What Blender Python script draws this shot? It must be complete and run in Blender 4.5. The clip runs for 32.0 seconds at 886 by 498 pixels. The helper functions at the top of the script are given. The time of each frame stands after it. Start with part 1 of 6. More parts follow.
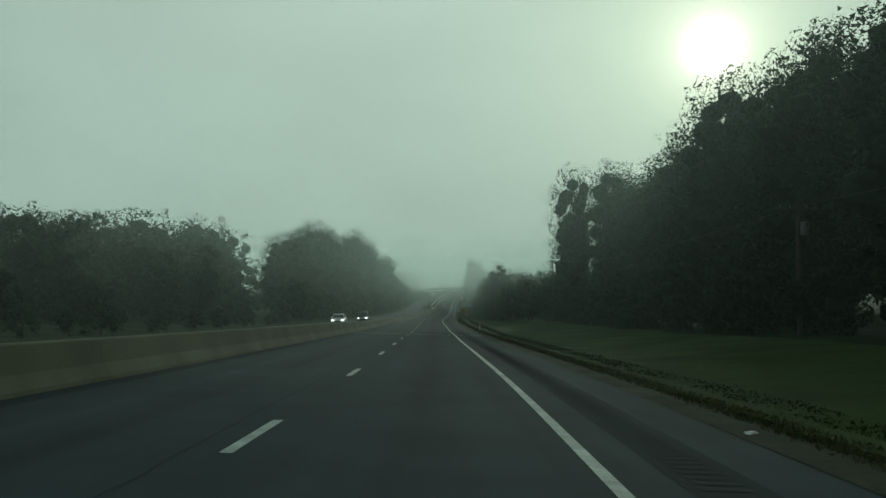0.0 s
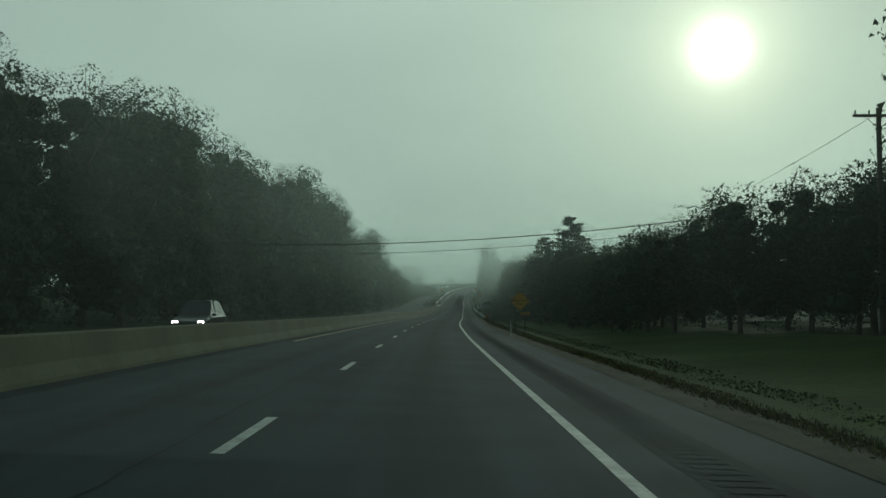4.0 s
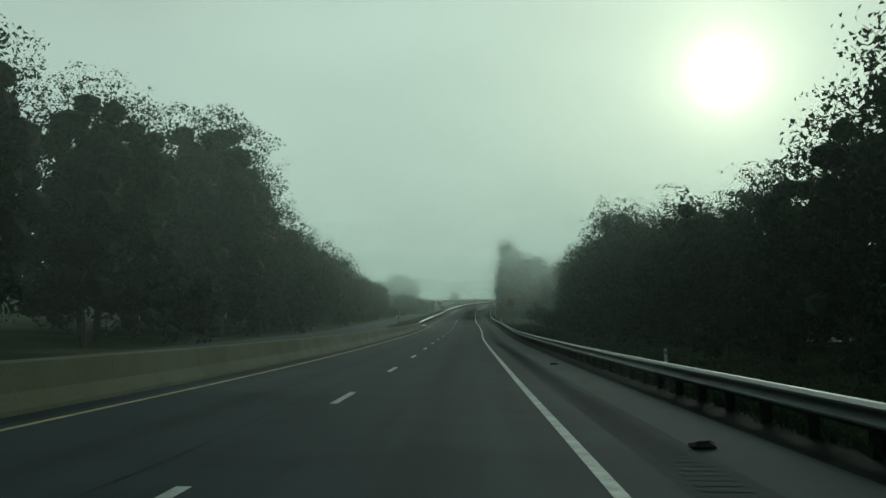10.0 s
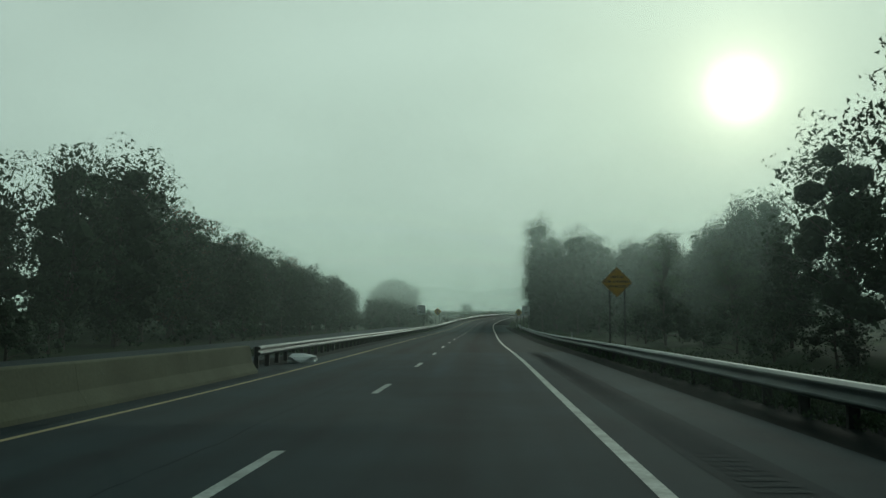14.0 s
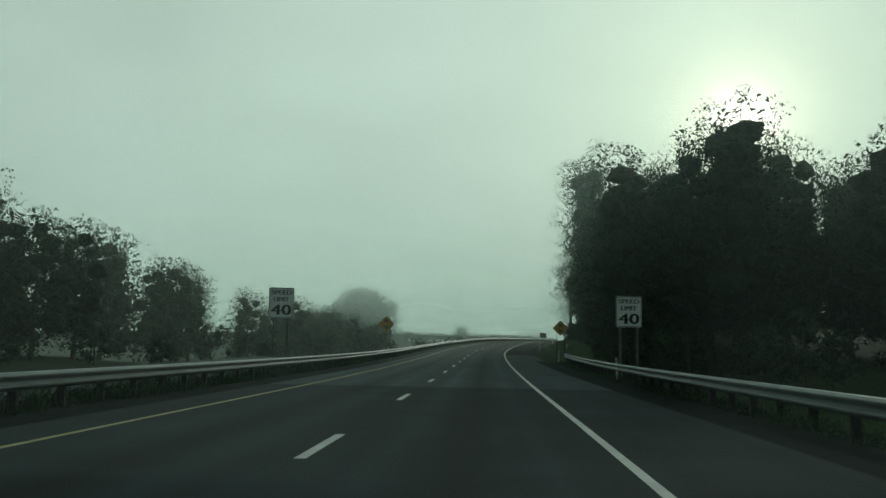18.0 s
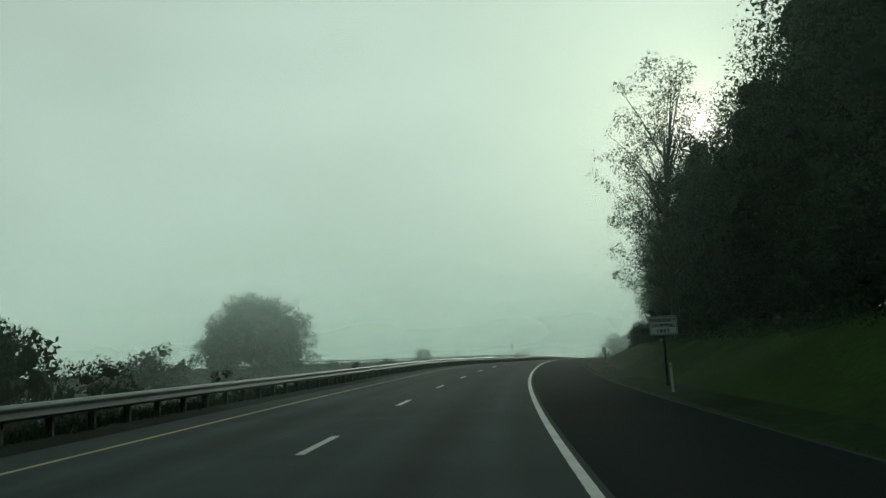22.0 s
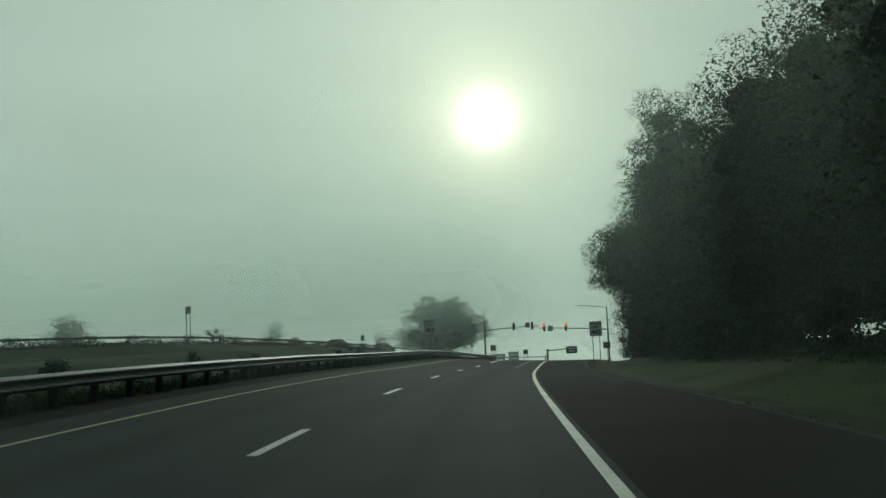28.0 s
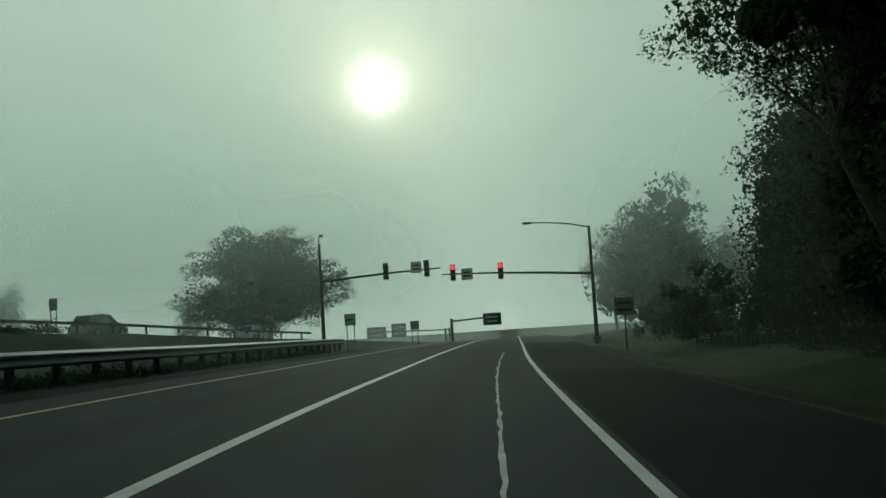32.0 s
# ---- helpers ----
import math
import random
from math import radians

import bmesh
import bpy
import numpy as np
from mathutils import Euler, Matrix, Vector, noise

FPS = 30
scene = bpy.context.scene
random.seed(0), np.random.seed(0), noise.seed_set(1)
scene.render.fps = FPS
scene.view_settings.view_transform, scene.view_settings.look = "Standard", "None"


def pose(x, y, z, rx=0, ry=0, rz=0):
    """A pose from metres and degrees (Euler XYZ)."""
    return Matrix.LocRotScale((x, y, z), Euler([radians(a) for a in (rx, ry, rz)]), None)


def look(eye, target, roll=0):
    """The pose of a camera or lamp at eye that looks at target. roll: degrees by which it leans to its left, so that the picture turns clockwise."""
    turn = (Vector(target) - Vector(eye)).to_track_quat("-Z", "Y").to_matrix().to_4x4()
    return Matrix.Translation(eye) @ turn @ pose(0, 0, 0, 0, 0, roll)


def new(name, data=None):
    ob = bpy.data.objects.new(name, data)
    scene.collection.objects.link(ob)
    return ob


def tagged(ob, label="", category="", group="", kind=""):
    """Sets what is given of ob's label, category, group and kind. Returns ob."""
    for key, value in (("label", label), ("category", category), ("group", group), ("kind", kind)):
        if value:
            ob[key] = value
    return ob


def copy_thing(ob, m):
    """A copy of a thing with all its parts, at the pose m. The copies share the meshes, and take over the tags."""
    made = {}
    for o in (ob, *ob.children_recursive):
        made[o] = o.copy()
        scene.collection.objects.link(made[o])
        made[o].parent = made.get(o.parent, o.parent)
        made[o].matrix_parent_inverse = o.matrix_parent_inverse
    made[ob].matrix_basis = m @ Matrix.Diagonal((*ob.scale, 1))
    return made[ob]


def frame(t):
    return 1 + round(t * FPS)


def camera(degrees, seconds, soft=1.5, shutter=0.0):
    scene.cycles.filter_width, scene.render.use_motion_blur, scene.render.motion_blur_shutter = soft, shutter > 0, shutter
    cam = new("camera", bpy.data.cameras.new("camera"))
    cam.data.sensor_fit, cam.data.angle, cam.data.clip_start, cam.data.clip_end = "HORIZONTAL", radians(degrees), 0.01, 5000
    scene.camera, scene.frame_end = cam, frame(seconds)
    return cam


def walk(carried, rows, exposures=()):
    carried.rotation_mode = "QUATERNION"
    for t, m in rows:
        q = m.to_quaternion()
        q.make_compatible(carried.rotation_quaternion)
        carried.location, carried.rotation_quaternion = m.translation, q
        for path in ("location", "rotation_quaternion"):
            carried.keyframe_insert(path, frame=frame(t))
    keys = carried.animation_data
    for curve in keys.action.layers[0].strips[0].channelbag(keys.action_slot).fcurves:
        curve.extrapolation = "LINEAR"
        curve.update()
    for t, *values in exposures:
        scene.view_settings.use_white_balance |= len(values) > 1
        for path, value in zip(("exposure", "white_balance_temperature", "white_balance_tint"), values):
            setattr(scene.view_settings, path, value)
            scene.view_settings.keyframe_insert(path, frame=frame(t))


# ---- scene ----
cam = camera(50.0, 32.0)
walk(cam, [
    (0.0, pose(-0.273, 0.009, 1.409, 92.97, 0.21, 0.42)),
    (0.5, pose(-0.342, 13.989, 1.108, 93.40, 0.23, 0.06)),
    (1.0, pose(-0.466, 27.951, 0.811, 93.64, 0.80, 0.07)),
    (1.5, pose(-0.693, 41.889, 0.536, 93.33, 0.68, 0.66)),
    (2.0, pose(-0.887, 55.728, 0.267, 93.06, 0.23, 1.22)),
    (2.5, pose(-1.146, 69.594, 0.019, 92.88, -0.81, 1.53)),
    (3.0, pose(-1.384, 83.528, -0.230, 92.93, -0.66, 1.56)),
    (3.5, pose(-1.867, 97.415, -0.504, 92.87, -0.14, 1.19)),
    (5.5, pose(-2.412, 152.464, -1.176, 93.72, -0.28, -0.08)),
    (6.0, pose(-2.936, 166.288, -1.315, 93.36, 0.10, 0.12)),
    (6.5, pose(-3.117, 180.126, -1.462, 93.22, 0.30, 0.26)),
    (7.0, pose(-3.255, 193.912, -1.603, 93.70, 0.85, 0.24)),
    (7.5, pose(-3.137, 207.489, -1.724, 94.24, 0.40, 0.19)),
    (8.0, pose(-2.930, 220.890, -1.842, 94.29, 0.18, 0.05)),
    (8.5, pose(-2.767, 234.409, -1.976, 94.54, 0.19, 0.30)),
    (9.0, pose(-2.551, 247.963, -2.124, 94.66, 0.08, 0.80)),
    (9.5, pose(-2.344, 261.372, -2.244, 94.48, 0.01, 1.02)),
    (10.0, pose(-2.175, 274.722, -2.374, 94.44, 0.02, 1.13)),
    (10.5, pose(-1.986, 287.995, -2.480, 94.32, 0.15, 1.22)),
    (11.0, pose(-1.885, 301.152, -2.529, 94.22, -0.09, 0.57)),
    (11.5, pose(-1.853, 314.316, -2.520, 94.49, -1.33, 0.36)),
    (12.0, pose(-1.825, 327.615, -2.472, 95.04, -0.93, 0.95)),
    (12.5, pose(-1.728, 341.073, -2.390, 95.60, -0.91, 1.55)),
    (13.0, pose(-1.613, 354.562, -2.298, 95.60, -1.11, 2.12)),
    (13.5, pose(-1.467, 367.963, -2.206, 95.44, -0.59, 2.22)),
    (14.0, pose(-1.339, 381.368, -2.096, 95.46, -0.17, 1.98)),
    (14.5, pose(-1.246, 394.791, -1.951, 95.75, -0.73, 1.94)),
    (16.5, pose(-1.230, 446.069, -1.089, 96.39, 0.51, 1.36)),
    (17.0, pose(-1.036, 459.287, -0.814, 96.49, -0.86, 1.71)),
    (17.5, pose(-0.883, 472.580, -0.545, 96.82, -2.84, 1.88)),
    (18.0, pose(-0.729, 485.902, -0.282, 97.07, -1.17, 1.87)),
    (18.5, pose(-0.508, 499.253, -0.015, 97.59, 0.43, 1.96)),
    (19.0, pose(-0.306, 512.642, 0.243, 97.56, 0.46, 1.39)),
    (19.5, pose(-0.078, 525.889, 0.495, 97.64, 0.93, 0.76)),
    (20.0, pose(0.193, 539.071, 0.769, 98.03, 0.71, 0.87)),
    (20.5, pose(0.459, 552.248, 1.133, 97.62, 1.14, 2.15)),
    (21.0, pose(0.779, 565.472, 1.561, 97.48, 1.65, 2.13)),
    (21.5, pose(1.168, 578.825, 2.017, 98.22, 1.85, 1.71)),
    (22.0, pose(1.672, 592.143, 2.536, 98.68, 2.64, 0.40)),
    (22.5, pose(2.186, 605.403, 3.041, 98.11, 2.99, 0.34)),
    (23.0, pose(2.850, 618.513, 3.586, 97.32, 2.21, 0.66)),
    (23.5, pose(3.731, 631.562, 4.189, 96.82, 1.40, 0.41)),
    (24.0, pose(4.813, 644.432, 4.811, 97.40, 1.21, -1.11)),
    (24.5, pose(6.192, 657.144, 5.420, 96.89, 1.47, -2.08)),
    (25.0, pose(7.761, 669.717, 5.997, 96.18, 1.05, -3.47)),
    (25.5, pose(9.534, 681.870, 6.452, 95.56, 0.38, -7.08)),
    (26.0, pose(11.467, 693.841, 6.858, 95.43, -0.33, -10.00)),
    (26.5, pose(13.525, 705.824, 7.359, 95.18, -0.29, -10.17)),
    (28.5, pose(24.796, 749.708, 8.384, 96.86, 2.89, -13.19)),
    (29.0, pose(27.833, 760.067, 8.464, 96.75, 2.65, -13.88)),
    (29.5, pose(30.883, 770.166, 8.555, 97.00, 2.65, -14.74)),
    (30.0, pose(33.909, 779.865, 8.646, 97.09, 2.63, -15.61)),
    (30.5, pose(36.903, 789.012, 8.771, 96.27, 2.48, -15.84)),
    (31.0, pose(39.882, 797.817, 8.912, 95.29, 3.03, -16.52)),
    (31.5, pose(42.867, 806.347, 8.952, 94.85, 3.50, -17.76)),
    (32.0, pose(45.881, 814.661, 9.006, 94.47, 3.66, -18.91)),
], exposures=[(0.0, -0.05, 6520, 10.5), (6.0, -0.23, 6500, 10.5), (9.0, 0.07, 6530, 11.2), (13.0, 0.15, 6555, 11.9), (17.0, 0.08, 6560, 12.5), (18.0, 0.17, 6570, 13.2), (19.0, 0.55, 6620, 15.2), (20.5, 0.51, 6640, 15.0), (22.5, 0.09, 6640, 13.8), (24.0, -0.09, 6672, 13.8), (26.0, -0.02, 6692, 14.0), (29.0, -0.08, 6671, 14.0), (32.0, -0.07, 6665, 14.2)])

# ---- light ----
SUN_AZ, SUN_EL = radians(15.7), radians(14.3)
SUN_DIR = Vector((math.sin(SUN_AZ) * math.cos(SUN_EL), math.cos(SUN_AZ) * math.cos(SUN_EL), math.sin(SUN_EL)))


def make_world():
    """Foggy morning sky: a pale grey-green veil, brighter round the low sun."""
    w = bpy.data.worlds.new("foggy_sky")
    scene.world = w
    w.use_nodes = True
    nt = w.node_tree
    nt.nodes.clear()
    N, L = nt.nodes.new, nt.links.new
    co = N("ShaderNodeTexCoord")
    dot = N("ShaderNodeVectorMath")
    dot.operation = "DOT_PRODUCT"
    dot.inputs[1].default_value = SUN_DIR
    L(co.outputs["Generated"], dot.inputs[0])
    clamp = N("ShaderNodeMath")
    clamp.operation = "MAXIMUM"
    clamp.inputs[1].default_value = 0.0
    L(dot.outputs["Value"], clamp.inputs[0])
    sep = N("ShaderNodeSeparateXYZ")
    L(co.outputs["Generated"], sep.inputs[0])
    ramp = N("ShaderNodeValToRGB")
    e = ramp.color_ramp.elements
    e[0].position, e[0].color = 0.0, (*SKY_LOW, 1)
    e[1].position, e[1].color = 0.38, (*SKY_HIGH, 1)
    zenith = e.new(1.0)
    zenith.color = (*SKY_TOP, 1)
    L(sep.outputs["Z"], ramp.inputs[0])
    noise_tex = N("ShaderNodeTexNoise")
    noise_tex.inputs["Scale"].default_value = 2.2
    noise_tex.inputs["Detail"].default_value = 3.0
    stretch = N("ShaderNodeMapping")
    stretch.inputs["Scale"].default_value = (1, 1, 2.2)
    L(co.outputs["Generated"], stretch.inputs[0])
    L(stretch.outputs[0], noise_tex.inputs["Vector"])
    cloud = N("ShaderNodeMapRange")
    cloud.inputs[1].default_value, cloud.inputs[2].default_value = 0.25, 0.75
    cloud.inputs[3].default_value, cloud.inputs[4].default_value = 0.84, 1.14
    L(noise_tex.outputs["Fac"], cloud.inputs[0])
    # fog scatters forwards: the sky is palest towards the sun and duller behind
    ahead = N("ShaderNodeMapRange")
    ahead.inputs[1].default_value, ahead.inputs[2].default_value = -1.0, 0.75
    ahead.inputs[3].default_value, ahead.inputs[4].default_value = 0.2, 1.0
    L(dot.outputs["Value"], ahead.inputs[0])
    both = N("ShaderNodeMath")
    both.operation = "MULTIPLY"
    L(ahead.outputs[0], both.inputs[0])
    L(cloud.outputs[0], both.inputs[1])
    base = N("ShaderNodeVectorMath")
    base.operation = "SCALE"
    L(ramp.outputs[0], base.inputs[0])
    L(both.outputs[0], base.inputs["Scale"])
    total = base.outputs[0]
    for power, colour in SUN_GLOW:
        p = N("ShaderNodeMath")
        p.operation = "POWER"
        p.inputs[1].default_value = power
        L(clamp.outputs[0], p.inputs[0])
        g = N("ShaderNodeVectorMath")
        g.operation = "SCALE"
        g.inputs[0].default_value = colour
        L(p.outputs[0], g.inputs["Scale"])
        a = N("ShaderNodeVectorMath")
        L(total, a.inputs[0])
        L(g.outputs[0], a.inputs[1])
        total = a.outputs[0]
    bg = N("ShaderNodeBackground")
    L(total, bg.inputs[0])
    bg.inputs[1].default_value = 1.0
    L(bg.outputs[0], N("ShaderNodeOutputWorld").inputs[0])


SKY_LOW, SKY_HIGH, SKY_TOP = (0.335, 0.47, 0.415), (0.39, 0.53, 0.465), (0.095, 0.15, 0.148)
# the sun seen through fog: a wide faint halo, a nearer one, and the burnt-out disc
SUN_GLOW = [(7.0, (0.11, 0.135, 0.095)), (70.0, (0.24, 0.265, 0.16)), (600.0, (0.45, 0.45, 0.30)), (4200.0, (2.0, 2.0, 1.8))]
make_world()
sun = new("sun", bpy.data.lights.new("sun", "SUN"))
sun.data.energy, sun.data.angle, sun.data.color = 0.8, radians(12), (0.86, 1.0, 0.84)
sun.matrix_world = look(SUN_DIR * 300, (0, 0, 0))

# ---- materials ----


def material(name, colour, rough=0.85, metal=0.0, vary=0.25, scale=3.0, fine=40.0, bump=0.0, bump_scale=None, per_object=0.0, per_island=0.0, spec=0.5, translucent=0.0):
    """A surface with blotches at a coarse scale, grain at a fine one, and relief."""
    m = bpy.data.materials.new(name)
    m.use_nodes = True
    nt = m.node_tree
    N, L = nt.nodes.new, nt.links.new
    b = nt.nodes["Principled BSDF"]
    b.inputs["Roughness"].default_value, b.inputs["Metallic"].default_value = rough, metal
    b.inputs["Specular IOR Level"].default_value = spec
    co = N("ShaderNodeNewGeometry")
    value = None
    for sc, amount in ((scale, vary), (fine, vary * 0.6)):
        t = N("ShaderNodeTexNoise")
        t.inputs["Scale"].default_value, t.inputs["Detail"].default_value = sc, 3.0
        L(co.outputs["Position"], t.inputs["Vector"])
        r = N("ShaderNodeMapRange")
        r.inputs[1].default_value, r.inputs[2].default_value = 0.3, 0.7
        r.inputs[3].default_value, r.inputs[4].default_value = 1 - amount, 1 + amount
        L(t.outputs["Fac"], r.inputs[0])
        if value is None:
            value = r.outputs[0]
        else:
            x = N("ShaderNodeMath")
            x.operation = "MULTIPLY"
            L(value, x.inputs[0])
            L(r.outputs[0], x.inputs[1])
            value = x.outputs[0]
    for amount, kind in ((per_object, "ShaderNodeObjectInfo"), (per_island, "")):
        if amount:
            src = N(kind).outputs["Random"] if kind else co.outputs["Random Per Island"]
            r = N("ShaderNodeMapRange")
            r.inputs[3].default_value, r.inputs[4].default_value = 1 - amount, 1 + amount
            L(src, r.inputs[0])
            x = N("ShaderNodeMath")
            x.operation = "MULTIPLY"
            L(value, x.inputs[0])
            L(r.outputs[0], x.inputs[1])
            value = x.outputs[0]
    s = N("ShaderNodeVectorMath")
    s.operation = "SCALE"
    s.inputs[0].default_value = colour
    L(value, s.inputs["Scale"])
    L(s.outputs[0], b.inputs["Base Color"])
    if bump:
        t = N("ShaderNodeTexNoise")
        t.inputs["Scale"].default_value, t.inputs["Detail"].default_value = bump_scale or fine, 4.0
        L(co.outputs["Position"], t.inputs["Vector"])
        bm = N("ShaderNodeBump")
        bm.inputs["Strength"].default_value, bm.inputs["Distance"].default_value = bump, 0.02
        L(t.outputs["Fac"], bm.inputs["Height"])
        L(bm.outputs[0], b.inputs["Normal"])
    if translucent:
        tr = N("ShaderNodeBsdfTranslucent")
        L(s.outputs[0], tr.inputs[0])
        mx = N("ShaderNodeMixShader")
        mx.inputs[0].default_value = translucent
        L(b.outputs[0], mx.inputs[1])
        L(tr.outputs[0], mx.inputs[2])
        L(mx.outputs[0], nt.nodes["Material Output"].inputs[0])
    return m




def asphalt(name, colour, wear, later=None):
    """Asphalt in the road's own coordinates (u across, v along): polished wheel tracks, a dark oil band in each lane, tar patches and grain.
    later: a second colour that takes over between two places along the road."""
    m = material(name, colour, 0.9, vary=0.16, scale=0.5, fine=55, bump=0.3, bump_scale=90, spec=0.15)
    nt = m.node_tree
    N, L = nt.nodes.new, nt.links.new
    b = nt.nodes["Principled BSDF"]
    old = b.inputs["Base Color"].links[0].from_socket
    uv = N("ShaderNodeUVMap")
    sep = N("ShaderNodeSeparateXYZ")
    L(uv.outputs[0], sep.inputs[0])
    fac = None
    for centre, width, amount in ((-0.6, 0.55, -wear), (-4.3, 0.55, -wear), (-1.55, 0.4, wear * 0.7), (0.35, 0.4, wear * 0.7), (-5.2, 0.4, wear * 0.6), (-3.4, 0.4, wear * 0.6)):
        d = N("ShaderNodeMath")
        d.operation = "SUBTRACT"
        d.inputs[1].default_value = centre
        L(sep.outputs["X"], d.inputs[0])
        a = N("ShaderNodeMath")
        a.operation = "ABSOLUTE"
        L(d.outputs[0], a.inputs[0])
        r = N("ShaderNodeMapRange")
        r.interpolation_type = "SMOOTHSTEP"
        r.inputs[1].default_value, r.inputs[2].default_value = 0.0, width
        r.inputs[3].default_value, r.inputs[4].default_value = 1 + amount, 1.0
        L(a.outputs[0], r.inputs[0])
        if fac is None:
            fac = r.outputs[0]
        else:
            x = N("ShaderNodeMath")
            x.operation = "MULTIPLY"
            L(fac, x.inputs[0])
            L(r.outputs[0], x.inputs[1])
            fac = x.outputs[0]
    stretch = N("ShaderNodeMapping")
    stretch.inputs["Scale"].default_value = (1.6, 0.07, 1)
    L(uv.outputs[0], stretch.inputs[0])
    t = N("ShaderNodeTexNoise")
    t.inputs["Scale"].default_value, t.inputs["Detail"].default_value = 1.0, 4.0
    L(stretch.outputs[0], t.inputs["Vector"])
    r = N("ShaderNodeMapRange")
    r.inputs[1].default_value, r.inputs[2].default_value = 0.3, 0.7
    r.inputs[3].default_value, r.inputs[4].default_value = 0.84, 1.16
    L(t.outputs["Fac"], r.inputs[0])
    x = N("ShaderNodeMath")
    x.operation = "MULTIPLY"
    L(fac, x.inputs[0])
    L(r.outputs[0], x.inputs[1])
    mul = N("ShaderNodeVectorMath")
    mul.operation = "SCALE"
    L(old, mul.inputs[0])
    L(x.outputs[0], mul.inputs["Scale"])
    tone = mul.outputs[0]
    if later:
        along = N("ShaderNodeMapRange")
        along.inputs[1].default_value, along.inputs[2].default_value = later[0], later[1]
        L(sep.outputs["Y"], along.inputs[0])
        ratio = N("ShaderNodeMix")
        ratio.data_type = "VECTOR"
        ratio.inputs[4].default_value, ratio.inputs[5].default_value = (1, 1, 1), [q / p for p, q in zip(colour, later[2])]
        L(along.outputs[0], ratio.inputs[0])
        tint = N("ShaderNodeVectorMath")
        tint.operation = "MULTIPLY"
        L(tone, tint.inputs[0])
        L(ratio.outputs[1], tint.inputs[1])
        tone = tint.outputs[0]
    L(tone, b.inputs["Base Color"])
    return m


